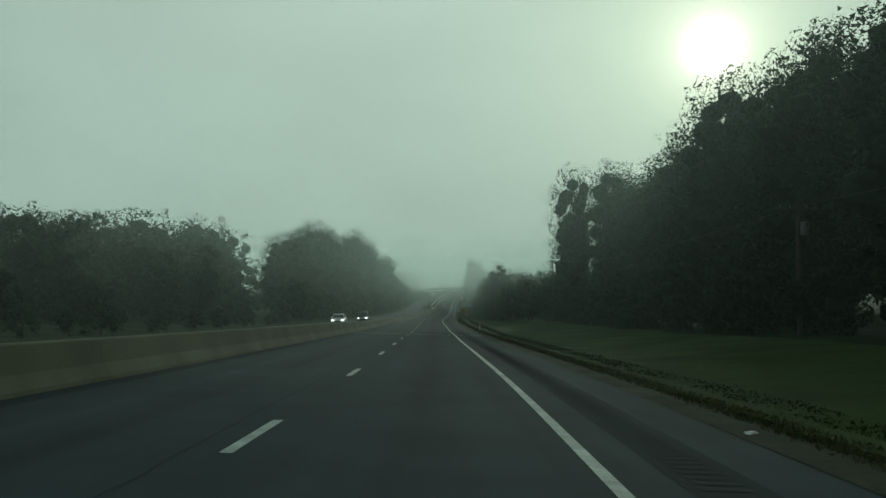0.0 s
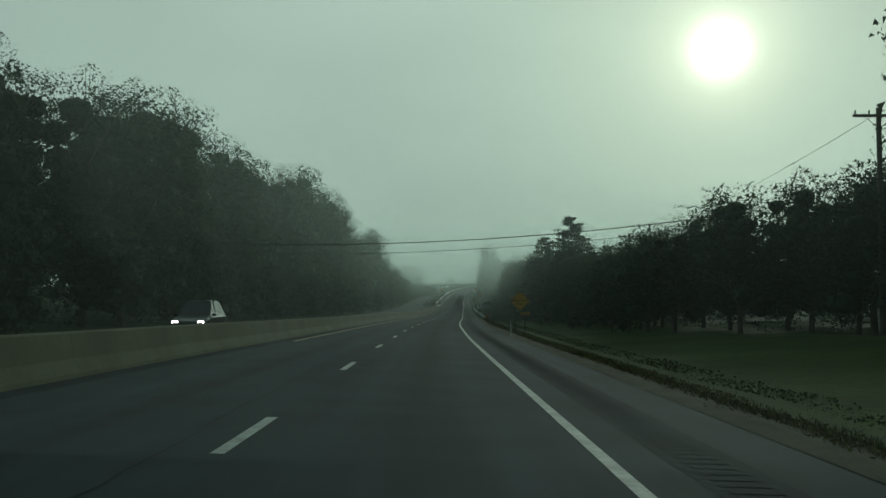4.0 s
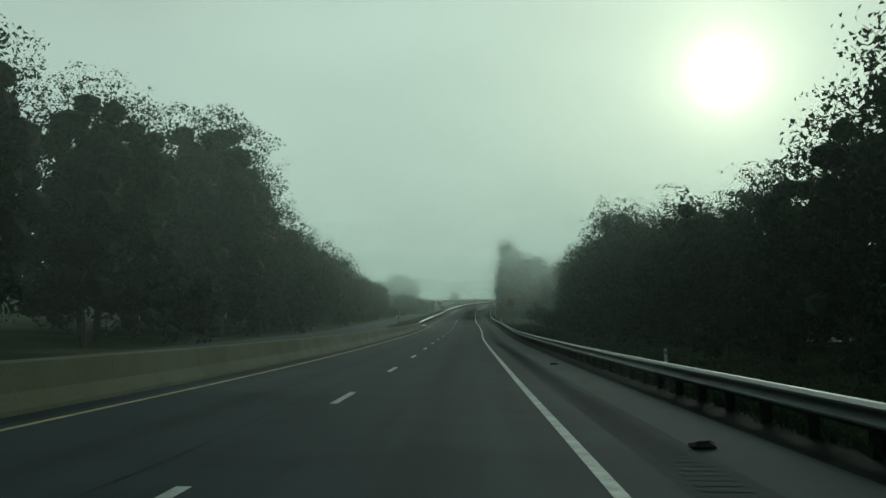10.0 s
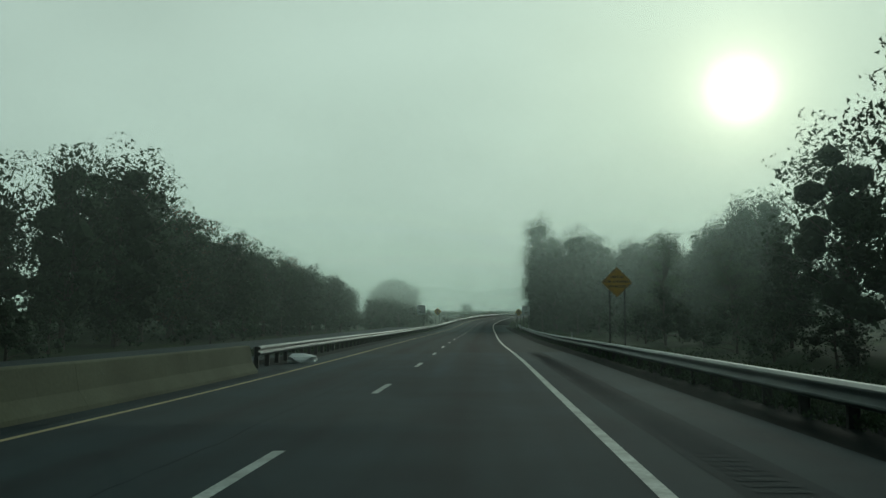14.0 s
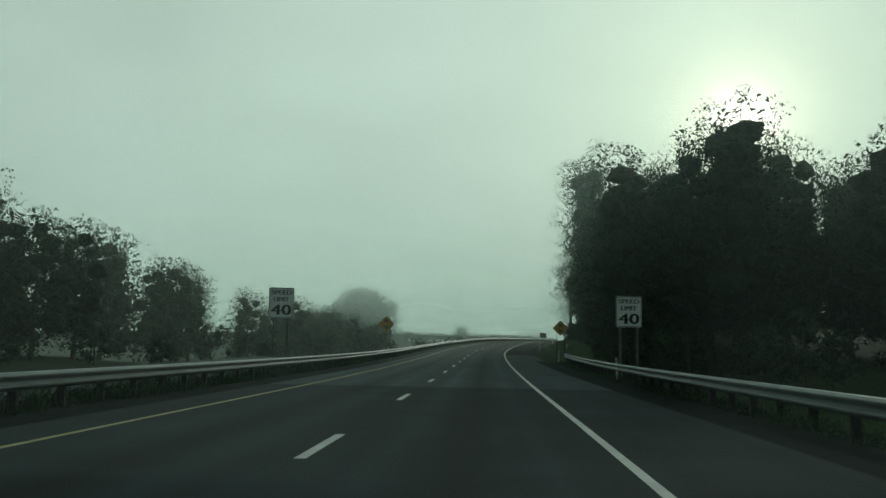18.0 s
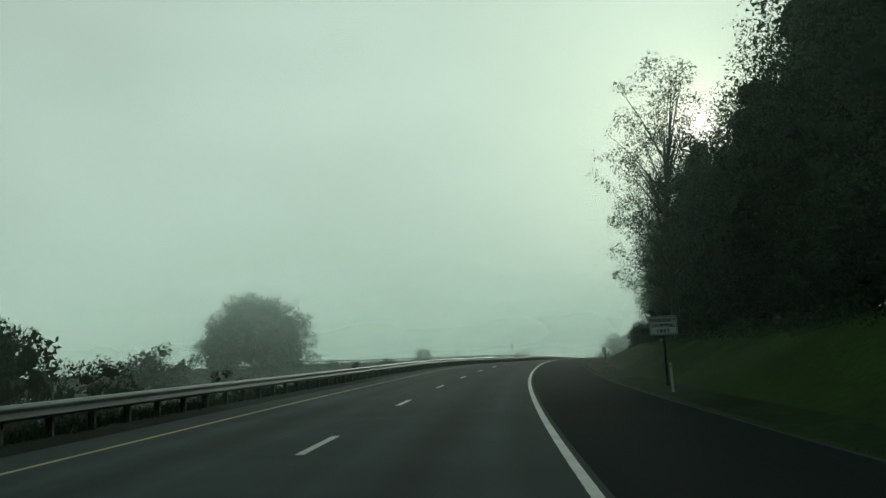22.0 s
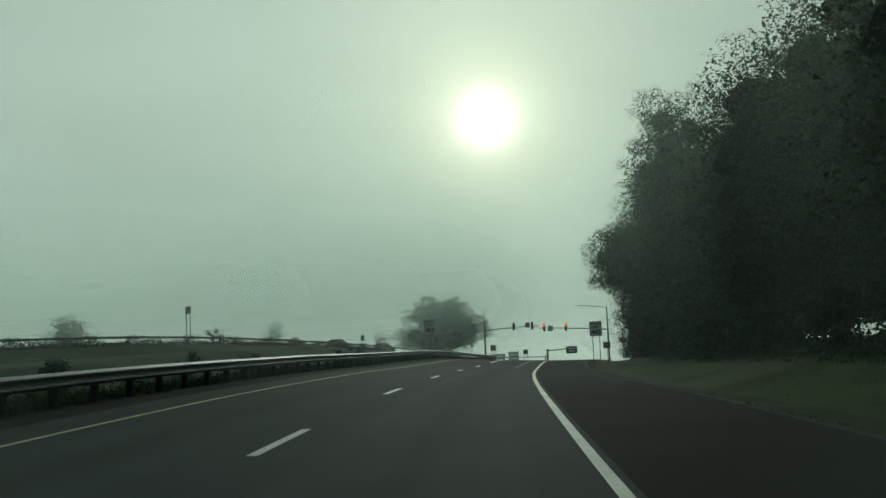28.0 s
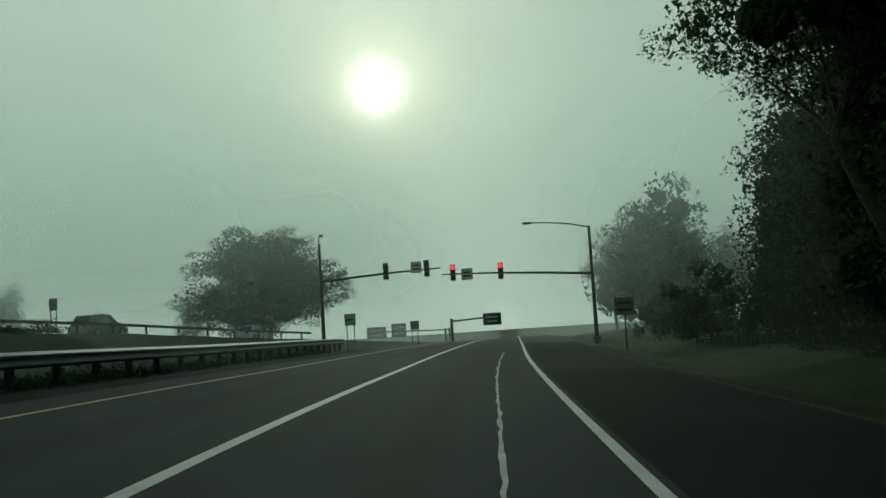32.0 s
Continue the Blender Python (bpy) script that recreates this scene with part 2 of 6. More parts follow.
M = {
    "asphalt": asphalt("asphalt", (0.0175, 0.038, 0.044), 0.25),
    "asphalt_new": asphalt("asphalt_new", (0.0095, 0.0205, 0.0220), 0.4),
    "asphalt_mid": asphalt("asphalt_mid", (0.0140, 0.0275, 0.0295), 0.4),
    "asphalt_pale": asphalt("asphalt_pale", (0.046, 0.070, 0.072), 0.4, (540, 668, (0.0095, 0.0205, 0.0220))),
    "asphalt_shoulder": material("asphalt_shoulder", (0.0065, 0.0125, 0.0125), 0.95, spec=0.05, vary=0.25, scale=0.3, fine=45, bump=0.35, bump_scale=60),
    "asphalt_dark": material("asphalt_dark", (0.0135, 0.029, 0.034), 0.92, spec=0.1, vary=0.2, scale=0.4, fine=50, bump=0.3, bump_scale=70),
    # dark soil, blackened further with the shade the guardrails throw
    "dirt": material("dirt_with_rail_shade", (0.007, 0.012, 0.011), 0.95, spec=0.05, vary=0.3, scale=1.5, fine=20, bump=0.5, bump_scale=18),
    "worn_paint": material("worn_white_paint", (0.36, 0.42, 0.40), 0.75, vary=0.3, scale=2.2, fine=18),
    "white_paint": material("white_paint", (0.62, 0.63, 0.60), 0.7, vary=0.14, scale=1.2, fine=25),
    "yellow_paint": material("yellow_paint", (0.38, 0.32, 0.145), 0.7, vary=0.2, scale=1.2, fine=25),
    "concrete": material("concrete", (0.115, 0.124, 0.083), 0.95, spec=0.15, vary=0.16, scale=0.5, fine=14, bump=0.25, bump_scale=30),
    "grass_soil": material("grass_soil", (0.013, 0.030, 0.009), 0.95, spec=0.05, vary=0.45, scale=0.18, fine=3.0, bump=0.6, bump_scale=4),
    "gravel": material("gravel_verge", (0.030, 0.040, 0.022), 0.95, spec=0.1, vary=0.4, scale=0.8, fine=12, bump=0.7, bump_scale=14),
    "grass": material("grass_blades", (0.043, 0.068, 0.017), 0.8, vary=0.35, scale=0.25, fine=2.0, per_island=0.45, spec=0.3, translucent=0.25),
    "lawn": material("mown_lawn", (0.037, 0.064, 0.015), 0.95, spec=0.05, vary=0.3, scale=0.22, fine=4.0, bump=0.5, bump_scale=9, per_island=0.15),
    # darker copy of lawn: shade on the bend's grass put into its colour
    "lawn_shaded": material("shaded_lawn", (0.022, 0.046, 0.010), 0.95, spec=0.05, vary=0.3, scale=0.22, fine=4.0, bump=0.5, bump_scale=9, per_island=0.15),
    "dry_grass": material("dry_grass", (0.095, 0.090, 0.044), 0.85, vary=0.3, scale=0.4, fine=2.0, per_island=0.4, spec=0.2, translucent=0.25),
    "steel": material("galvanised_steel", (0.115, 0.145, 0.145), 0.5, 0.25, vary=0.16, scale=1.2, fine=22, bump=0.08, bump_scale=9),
    # paler copy of steel: the sky's reflection on the rail top as colour
    "steel_bright": material("skylit_steel", (0.30, 0.36, 0.36), 0.6, 0.3, vary=0.2, scale=2.0, fine=22),
    "post_steel": material("weathered_post", (0.032, 0.036, 0.034), 0.8, 0.2, vary=0.25, scale=3, fine=20),
    "sign_white": material("sign_white", (0.78, 0.83, 0.83), 0.45, vary=0.06, scale=2, fine=18),
    "sign_yellow": material("sign_yellow", (0.62, 0.33, 0.02), 0.45, vary=0.07, scale=2, fine=18),
    "sign_green": material("sign_green", (0.02, 0.09, 0.055), 0.45, vary=0.08, scale=2, fine=18),
    "sign_black": material("sign_black", (0.012, 0.012, 0.013), 0.6, vary=0.1, scale=3, fine=18),
    "sign_back": material("sign_back", (0.20, 0.21, 0.21), 0.6, 0.4, vary=0.12, scale=2, fine=18),
    "red_print": material("red_print", (0.30, 0.02, 0.02), 0.5, vary=0.06),
    "green_print": material("green_print", (0.01, 0.12, 0.09), 0.5, vary=0.06),
    "amber_print": material("amber_print", (0.75, 0.45, 0.06), 0.5, vary=0.06),
    "dark_steel": material("dark_painted_steel", (0.025, 0.032, 0.028), 0.5, 0.3, vary=0.15),
    "signal_green": material("signal_housing", (0.020, 0.035, 0.022), 0.5, vary=0.15),
    "lens_dark": material("unlit_lens", (0.03, 0.025, 0.02), 0.2, vary=0.1),
    "wood_pole": material("wood_pole", (0.075, 0.062, 0.05), 0.9, vary=0.25, scale=1.5, fine=22, bump=0.4, bump_scale=16),
    "post_timber": material("grey_timber", (0.16, 0.165, 0.15), 0.9, vary=0.25, scale=2.0, fine=20, bump=0.3, bump_scale=16),
    "wire": material("wire", (0.02, 0.02, 0.02), 0.6, vary=0.1),
    "car_white": material("car_white", (0.62, 0.64, 0.64), 0.22, vary=0.03, spec=0.6),
    "car_dark": material("car_dark", (0.03, 0.034, 0.04), 0.2, 0.3, vary=0.05, spec=0.6),
    "car_silver": material("car_silver", (0.30, 0.32, 0.33), 0.25, 0.5, vary=0.04, spec=0.6),
    "glass": material("tinted_glass", (0.02, 0.025, 0.028), 0.05, vary=0.05, spec=0.8),
    "tyre": material("tyre", (0.02, 0.02, 0.02), 0.85, vary=0.15),
    "rim": material("rim", (0.35, 0.36, 0.37), 0.3, 0.8, vary=0.1),
    "plastic_post": material("plastic_post", (0.62, 0.63, 0.60), 0.6, vary=0.15, scale=4),
    "bark": material("bark", (0.06, 0.05, 0.04), 0.95, vary=0.3, scale=2, fine=18, bump=0.5, bump_scale=14),
    "leaf": material("leaf", (0.031, 0.054, 0.030), 0.85, vary=0.3, scale=0.3, fine=2.0, per_object=0.25, per_island=0.35, spec=0.12, translucent=0.3),
    "leaf_light": material("leaf_light", (0.048, 0.078, 0.038), 0.85, vary=0.35, scale=0.3, fine=2.0, per_object=0.25, per_island=0.45, spec=0.15, translucent=0.45),
    "leaf_far": material("leaf_far", (0.027, 0.047, 0.027), 0.9, vary=0.35, scale=0.12, fine=1.0, per_island=0.35, spec=0.08, translucent=0.2),
    "leaf_rust": material("leaf_rust", (0.075, 0.050, 0.026), 0.75, vary=0.3, scale=0.3, fine=2.0, per_object=0.25, per_island=0.4, spec=0.25, translucent=0.3),
    "needle": material("needle", (0.012, 0.024, 0.017), 0.8, vary=0.3, scale=0.4, fine=3.0, per_object=0.2, per_island=0.3, spec=0.25),
}




def glowing(name, colour, strength):
    m = bpy.data.materials.new(name)
    m.use_nodes = True
    b = m.node_tree.nodes["Principled BSDF"]
    b.inputs["Base Color"].default_value = (*colour, 1)
    b.inputs["Emission Color"].default_value, b.inputs["Emission Strength"].default_value = (*colour, 1), strength
    return m


M["red_lamp"] = glowing("lit_red_lens", (1.0, 0.03, 0.02), 2.2)
M["headlamp"] = glowing("lit_headlamp", (1.0, 0.98, 0.9), 6.0)


def fog_material():
    """Thin mist: mostly clear, scattering light both ways; thinner towards its top and round the traffic lane."""
    m = bpy.data.materials.new("mist")
    m.use_nodes = True
    nt = m.node_tree
    nt.nodes.clear()
    N, L = nt.nodes.new, nt.links.new
    co = N("ShaderNodeTexCoord")
    sub = N("ShaderNodeVectorMath")
    sub.operation = "SUBTRACT"
    sub.inputs[1].default_value = (0, 0, 1.4)
    L(co.outputs["Object"], sub.inputs[0])
    ln = N("ShaderNodeVectorMath")
    ln.operation = "LENGTH"
    L(sub.outputs[0], ln.inputs[0])
    lane = N("ShaderNodeMapRange")
    lane.interpolation_type = "SMOOTHSTEP"
    lane.inputs[1].default_value, lane.inputs[2].default_value = 1.25, 2.2
    L(ln.outputs["Value"], lane.inputs[0])
    sep = N("ShaderNodeSeparateXYZ")
    L(co.outputs["Object"], sep.inputs[0])
    top = N("ShaderNodeMapRange")
    top.interpolation_type = "SMOOTHSTEP"
    top.inputs[1].default_value, top.inputs[2].default_value = 12.0, 44.0
    top.inputs[3].default_value, top.inputs[4].default_value = 1.0, 0.0
    L(sep.outputs["Z"], top.inputs[0])
    # the lit layer hangs above the ground
    lift = N("ShaderNodeMapRange")
    lift.interpolation_type = "SMOOTHSTEP"
    lift.inputs[1].default_value, lift.inputs[2].default_value = 1.0, 13.0
    lift.inputs[3].default_value, lift.inputs[4].default_value = 0.5, 1.5
    L(sep.outputs["Z"], lift.inputs[0])
    geo = N("ShaderNodeNewGeometry")
    t = N("ShaderNodeTexNoise")
    t.inputs["Scale"].default_value, t.inputs["Detail"].default_value = 0.022, 2.0
    L(geo.outputs["Position"], t.inputs["Vector"])
    patch = N("ShaderNodeMapRange")
    patch.inputs[1].default_value, patch.inputs[2].default_value = 0.3, 0.7
    patch.inputs[3].default_value, patch.inputs[4].default_value = 0.8, 1.2
    L(t.outputs["Fac"], patch.inputs[0])
    info = N("ShaderNodeObjectInfo")
    alpha = info.outputs["Alpha"]
    # each bank's own share over the left-hand and right-hand ground
    share = N("ShaderNodeSeparateColor")
    L(info.outputs["Color"], share.inputs[0])
    sides = []
    for near, off, ch in ((-4.0, -24.0, 0), (2.0, 20.0, 1)):
        m2 = N("ShaderNodeMapRange")
        m2.interpolation_type = "SMOOTHSTEP"
        m2.inputs[1].default_value, m2.inputs[2].default_value, m2.inputs[3].default_value = near, off, 0.9
        twice = N("ShaderNodeMath")
        twice.operation = "MULTIPLY"
        twice.inputs[1].default_value = 2.0
        L(share.outputs[ch], twice.inputs[0])
        L(twice.outputs[0], m2.inputs[4])
        L(sep.outputs["X"], m2.inputs[0])
        sides.append(m2.outputs[0])
    for x in (lane.outputs[0], top.outputs[0], lift.outputs[0], patch.outputs[0], *sides):
        mul = N("ShaderNodeMath")
        mul.operation = "MULTIPLY"
        mul.use_clamp = True
        L(alpha, mul.inputs[0])
        L(x, mul.inputs[1])
        alpha = mul.outputs[0]
    dif, tra, mist, clear = N("ShaderNodeBsdfDiffuse"), N("ShaderNodeBsdfTranslucent"), N("ShaderNodeMixShader"), N("ShaderNodeBsdfTransparent")
    for n in (dif, tra):
        n.inputs[0].default_value = (0.84, 1.0, 0.95, 1)
    mist.inputs[0].default_value = 0.95
    L(dif.outputs[0], mist.inputs[1])
    L(tra.outputs[0], mist.inputs[2])
    mix = N("ShaderNodeMixShader")
    L(alpha, mix.inputs[0])
    L(clear.outputs[0], mix.inputs[1])
    L(mist.outputs[0], mix.inputs[2])
    L(mix.outputs[0], N("ShaderNodeOutputMaterial").inputs[0])
    return m


M["mist"] = fog_material()
scene.cycles.transparent_max_bounces = 80

# ---- the road's line ----
LINE = [
    (-0.06, -0.0, -0.04),
    (-0.17, 20.0, -0.42),
    (-0.50, 40.0, -0.82),
    (-0.89, 60.0, -1.21),
    (-1.17, 80.0, -1.61),
    (-1.57, 100.0, -1.98),
    (-1.90, 120.0, -2.25),
    (-2.36, 140.0, -2.45),
    (-2.72, 160.0, -2.67),
    (-2.94, 180.0, -2.86),
    (-3.00, 200.0, -3.08),
    (-2.85, 220.0, -3.27),
    (-2.51, 240.0, -3.46),
    (-2.39, 260.0, -3.63),
    (-2.14, 280.0, -3.78),
    (-1.99, 300.0, -3.87),
    (-1.86, 320.0, -3.87),
    (-1.76, 340.0, -3.80),
    (-1.57, 360.0, -3.68),
    (-1.20, 380.0, -3.45),
    (-0.98, 400.0, -3.18),
    (-0.83, 420.0, -2.83),
    (-0.85, 440.0, -2.47),
    (-0.73, 459.9, -2.09),
    (-0.47, 479.9, -1.68),
    (-0.19, 499.9, -1.27),
    (0.05, 519.9, -0.87),
    (0.32, 539.9, -0.41),
    (0.63, 559.9, 0.14),
    (1.03, 579.9, 0.78),
    (1.66, 599.9, 1.52),
    (2.82, 619.9, 2.33),
    (4.45, 639.8, 3.16),
    (6.63, 659.7, 4.09),
    (9.32, 679.5, 4.96),
    (12.57, 699.3, 5.71),
    (16.45, 718.9, 6.38),
    (21.24, 738.3, 6.98),
    (26.64, 757.6, 7.39),
    (32.51, 776.7, 7.52),
    (38.90, 795.7, 7.57),
    (45.74, 814.5, 7.82),
    (56.90, 842.4, 7.66),
    (68.59, 869.9, 7.48),
    (80.37, 897.5, 7.19),
    (103.97, 952.7, 6.15),
    (127.54, 1008.0, 4.89),
    (206.10, 1191.8, 0.70),
]


def dense_line():
    p = np.array(LINE)
    first = p[0] - (p[1] - p[0]) * np.array([1, 1, 0.5]) * 20
    p = np.vstack([first, p[0] - (p[1] - p[0]) * np.array([1, 1, 0.8]) , p])
    last = p[-1] + (p[-1] - p[-2]) / np.linalg.norm(p[-1] - p[-2]) * np.array([1400, 1400, 300])
    p = np.vstack([p, last])
    t = np.concatenate([[0], np.cumsum(np.linalg.norm(np.diff(p, axis=0), axis=1))])
    # tangents for a cubic through the points
    m = np.zeros_like(p)
    d = np.diff(p, axis=0) / np.diff(t)[:, None]
    w = np.diff(t)
    m[1:-1] = (d[:-1] * w[1:, None] + d[1:] * w[:-1, None]) / (w[1:] + w[:-1])[:, None]
    m[0], m[-1] = d[0], d[-1]
    u = np.arange(0, t[-1], 0.5)
    k = np.clip(np.searchsorted(t, u, side="right") - 1, 0, len(w) - 1)
    h = w[k]
    x = ((u - t[k]) / h)[:, None]
    h = h[:, None]
    q = p[k] * (1 + 2 * x) * (1 - x) ** 2 + m[k] * h * x * (1 - x) ** 2 + p[k + 1] * x * x * (3 - 2 * x) + m[k + 1] * h * x * x * (x - 1)
    s = np.concatenate([[0], np.cumsum(np.linalg.norm(np.diff(q[:, :2], axis=0), axis=1))])
    s -= np.interp(0.0, q[:, 1], s)
    grid = np.arange(-350.0, 2200.0, 1.0)
    q = np.array([np.interp(grid, s, q[:, i]) for i in range(3)]).T
    g = np.gradient(q, axis=0)
    g[:, 2] = 0
    g /= np.linalg.norm(g, axis=1)[:, None]
    return grid, q, np.array([g[:, 1], -g[:, 0]]).T


ROAD_S, ROAD_P, ROAD_R = dense_line()


def bank(s):
    return np.interp(s, [-20, 100, 180, 240, 320, 400, 480, 560, 640, 700, 740, 780, 800, 840, 880, 920], [0.027, 0.035, 0.008, 0.016, -0.001, -0.013, -0.007, 0.005, 0.012, -0.002, -0.002, 0.048, 0.066, 0.054, 0.022, -0.009])


def spot(s, l, h=0.0):
    """Points s metres along the road, l to the right of the lane's middle and h above its surface."""
    s, l, h = np.broadcast_arrays(np.asarray(s, float), np.asarray(l, float), np.asarray(h, float))
    q = np.stack([np.interp(s, ROAD_S, ROAD_P[:, i]) for i in range(3)], -1)
    r = np.stack([np.interp(s, ROAD_S, ROAD_R[:, i]) for i in range(2)], -1)
    return np.stack([q[..., 0] + r[..., 0] * l, q[..., 1] + r[..., 1] * l, q[..., 2] + h - bank(s) * np.clip(l, -10, 6)], -1)


def heading(s):
    """The turn about z, in degrees, that points y along the road."""
    i = int(round(s + 350))
    return math.degrees(math.atan2(-(-ROAD_R[i][1]), ROAD_R[i][0]))


def step(x, a, b):
    x = np.clip((x - a) / (b - a), 0, 1)
    return x * x * (3 - 2 * x)


# the shoulder of the embankment: its place and height along the road
BANK_S = [690, 760, 800, 820, 850, 880, 895, 912, 940]
BANK_L = [-105, -78, -45, -33, -28, -25.5, -22, -17.7, -11]
BANK_H = [0.5, 2.0, 1.95, 2.2, 2.3, 2.05, 1.5, 1.0, 0.2]


def land(s, l):
    """The ground's height above the road's surface at the same s."""
    s, l = np.asarray(s, float), np.asarray(l, float)
    # right: verge, shallow ditch and a bank under the woods
    bankup = step(s, 545, 640) * (1 - step(s, 835, 875))
    grassy = np.interp(s, [545, 590, 616, 641, 667, 692, 715, 785, 850, 880], [0, 2.5, 2.2, 2.0, 1.9, 1.4, 1.1, 0.9, 0.5, 0])
    right = step(l, 4.4, 6.5) * -0.3 + step(l, 5.0, 10.8) * grassy + step(l, 8, 20) * (0.7 + 0.3 * bankup) + step(l, 22, 90) * 4 * (1 - step(s, 850, 900))
    # left: level under the other carriageway, later a field below the road, then the raised road at the crossing
    far = step(s, 525, 620)
    up = step(s, 690, 830)
    left = (1 - far) * (step(-l, 18, 40) * 0.8 + step(-l, 40, 120) * 5)
    field = -0.4 * step(-l, 9.2, 11) - 2.4 * step(-l, 11, 28)
    raised = -0.3 * step(-l, 9.2, 11) + step(-l, 14, 27) * 0.85 * np.interp(s, BANK_S, BANK_H)
    left = left + far * ((1 - up) * field + up * raised)
    # the embankment of the other road as it comes back to the crossing
    lo = np.interp(s, BANK_S, BANK_L)
    ho = np.interp(s, BANK_S, BANK_H)
    left = np.where(s > 690, np.maximum(left, ho - (ho + 2.5) * step(l - lo, 0.8, 15)), left)
    bumps = 0.18 * np.sin(s * 0.21 + l * 0.13) * np.sin(l * 0.31 + 1.3) * step(np.abs(l + 1.5), 10, 30) * (s < 700)
    out = np.where(l > 0, right, left) + bumps - 0.06
    return out


# ---- building ----


def mesh_object(name, verts, faces, mat, parent=None, smooth=False, label="", mats=None, face_mats=None):
    me = bpy.data.meshes.new(name)
    me.from_pydata([tuple(v) for v in verts], [], faces)
    for m in (mats or [mat]):
        me.materials.append(m)
    if face_mats is not None:
        me.polygons.foreach_set("material_index", face_mats)
    if smooth:
        me.polygons.foreach_set("use_smooth", [True] * len(me.polygons))
    me.update()
    ob = new(name, me)
    if parent:
        ob.parent = parent
    if label:
        ob["label"] = label
    return ob


def part(name, bm, mat, parent=None, label="", smooth=False):
    me = bpy.data.meshes.new(name)
    bm.normal_update()
    bm.to_mesh(me)
    bm.free()
    me.materials.append(mat)
    if smooth:
        for p in me.polygons:
            p.use_smooth = True
    ob = new(name, me)
    if parent:
        ob.parent = parent
    if label:
        ob["label"] = label
    return ob


def sweep(name, ss, profile, mat, closed=False, parent=None, smooth=False, label=""):
    """A cross-section of (l, h) pairs drawn along the road at the stations ss."""
    n, k = len(ss), len(profile)
    pl, ph = np.array(profile).T
    v = spot(np.repeat(ss, k), np.tile(pl, n), np.tile(ph, n))
    f = []
    kk = k if closed else k - 1
    for i in range(n - 1):
        for j in range(kk):
            a, b = i * k + j, i * k + (j + 1) % k
            f.append((a, b, b + k, a + k))
    if closed:
        f.append(tuple(range(k))[::-1])
        f.append(tuple(range((n - 1) * k, n * k)))
    ob = mesh_object(name, v, f, mat, parent, smooth, label)
    uv = ob.data.uv_layers.new(name="UVMap")
    vi = np.zeros(len(ob.data.loops), dtype=np.int32)
    ob.data.loops.foreach_get("vertex_index", vi)
    uv.data.foreach_set("uv", np.stack([np.tile(pl, n)[vi], np.repeat(np.asarray(ss, float), k)[vi]], 1).astype(np.float32).ravel())
    return ob


def stations(a, b, d=4.0):
    return np.linspace(a, b, max(2, int(round((b - a) / d)) + 1))

# ---- ground, road, barrier ----


def make_ground():
    ls = np.concatenate([-np.geomspace(1500, 60, 14), np.arange(-56, -9, 2.0), [-9.0, -6.0, -2.0, 2.0, 4.0], np.arange(5, 40, 1.5), np.geomspace(42, 420, 10)])
    ss = np.concatenate([[-340, -200, -120], np.arange(-80, 960, 4.0), np.arange(960, 1300, 20.0), [1400, 1600, 1800, 2100]])
    S2, L2 = np.meshgrid(ss, ls, indexing="ij")
    h = land(S2, L2)
    inside = (L2 > -9.3) & (L2 < 4.1)
    h = np.where(inside, -0.25, h)
    opposite = (S2 < 575) & (L2 > -18.8) & (L2 < -8)
    h = np.where(opposite, -0.25, h)
    v = spot(S2.ravel(), L2.ravel(), h.ravel())
    k = len(ls)
    f = [(i * k + j, i * k + j + 1, (i + 1) * k + j + 1, (i + 1) * k + j) for i in range(len(ss) - 1) for j in range(k - 1)]
    ob = mesh_object("ground", v, f, M["grass_soil"], smooth=True)
    tagged(ob, "dark damp grass and earth beside the highway", "ground", kind="structure")


make_ground()


def make_lawn(name, ss, l0, l1, mat, label):
    """A mown strip laid over the ground, ragged at both sides."""
    ls = np.linspace(0, 1, 9)
    v, f = [], []
    for s in ss:
        a, b = l0 + 0.15 * math.sin(s * 0.9) * math.sin(s * 0.23), l1 + 0.5 * math.sin(s * 0.31) + 0.3 * math.sin(s * 1.1)
        l = a + (b - a) * ls
        v.extend(spot(np.full(9, s), l, np.maximum(land(np.full(9, s), l), -0.42) + 0.03))
    for i in range(len(ss) - 1):
        for j in range(8):
            f.append((9 * i + j, 9 * i + j + 1, 9 * i + j + 10, 9 * i + j + 9))
    tagged(mesh_object(name, v, f, mat, smooth=True), label, "grass", kind="structure")


make_lawn("lawn_strip", stations(-20, 236, 1.5), 5.0, 19.0, M["lawn"], "dim green mown lawn between the verge and the woods")
make_lawn("lawn_bend", stations(560, 880, 1.5), 4.7, 9.8, M["lawn_shaded"], "green mown grass strip before the woods on the bend")


def make_lowland():
    """The low country round about, out to the horizon."""
    n = 24
    v = [(x, y + 500, -46 + 3 * math.sin(x * 0.002) * math.cos(y * 0.0017)) for x in np.linspace(-6000, 6000, n) for y in np.linspace(-6000, 6000, n)]
    f = [(i * n + j, (i + 1) * n + j, (i + 1) * n + j + 1, i * n + j + 1) for i in range(n - 1) for j in range(n - 1)]
    tagged(mesh_object("lowland", v, f, M["grass_soil"], smooth=True), "low dim country stretching away to the horizon", "ground", kind="structure")


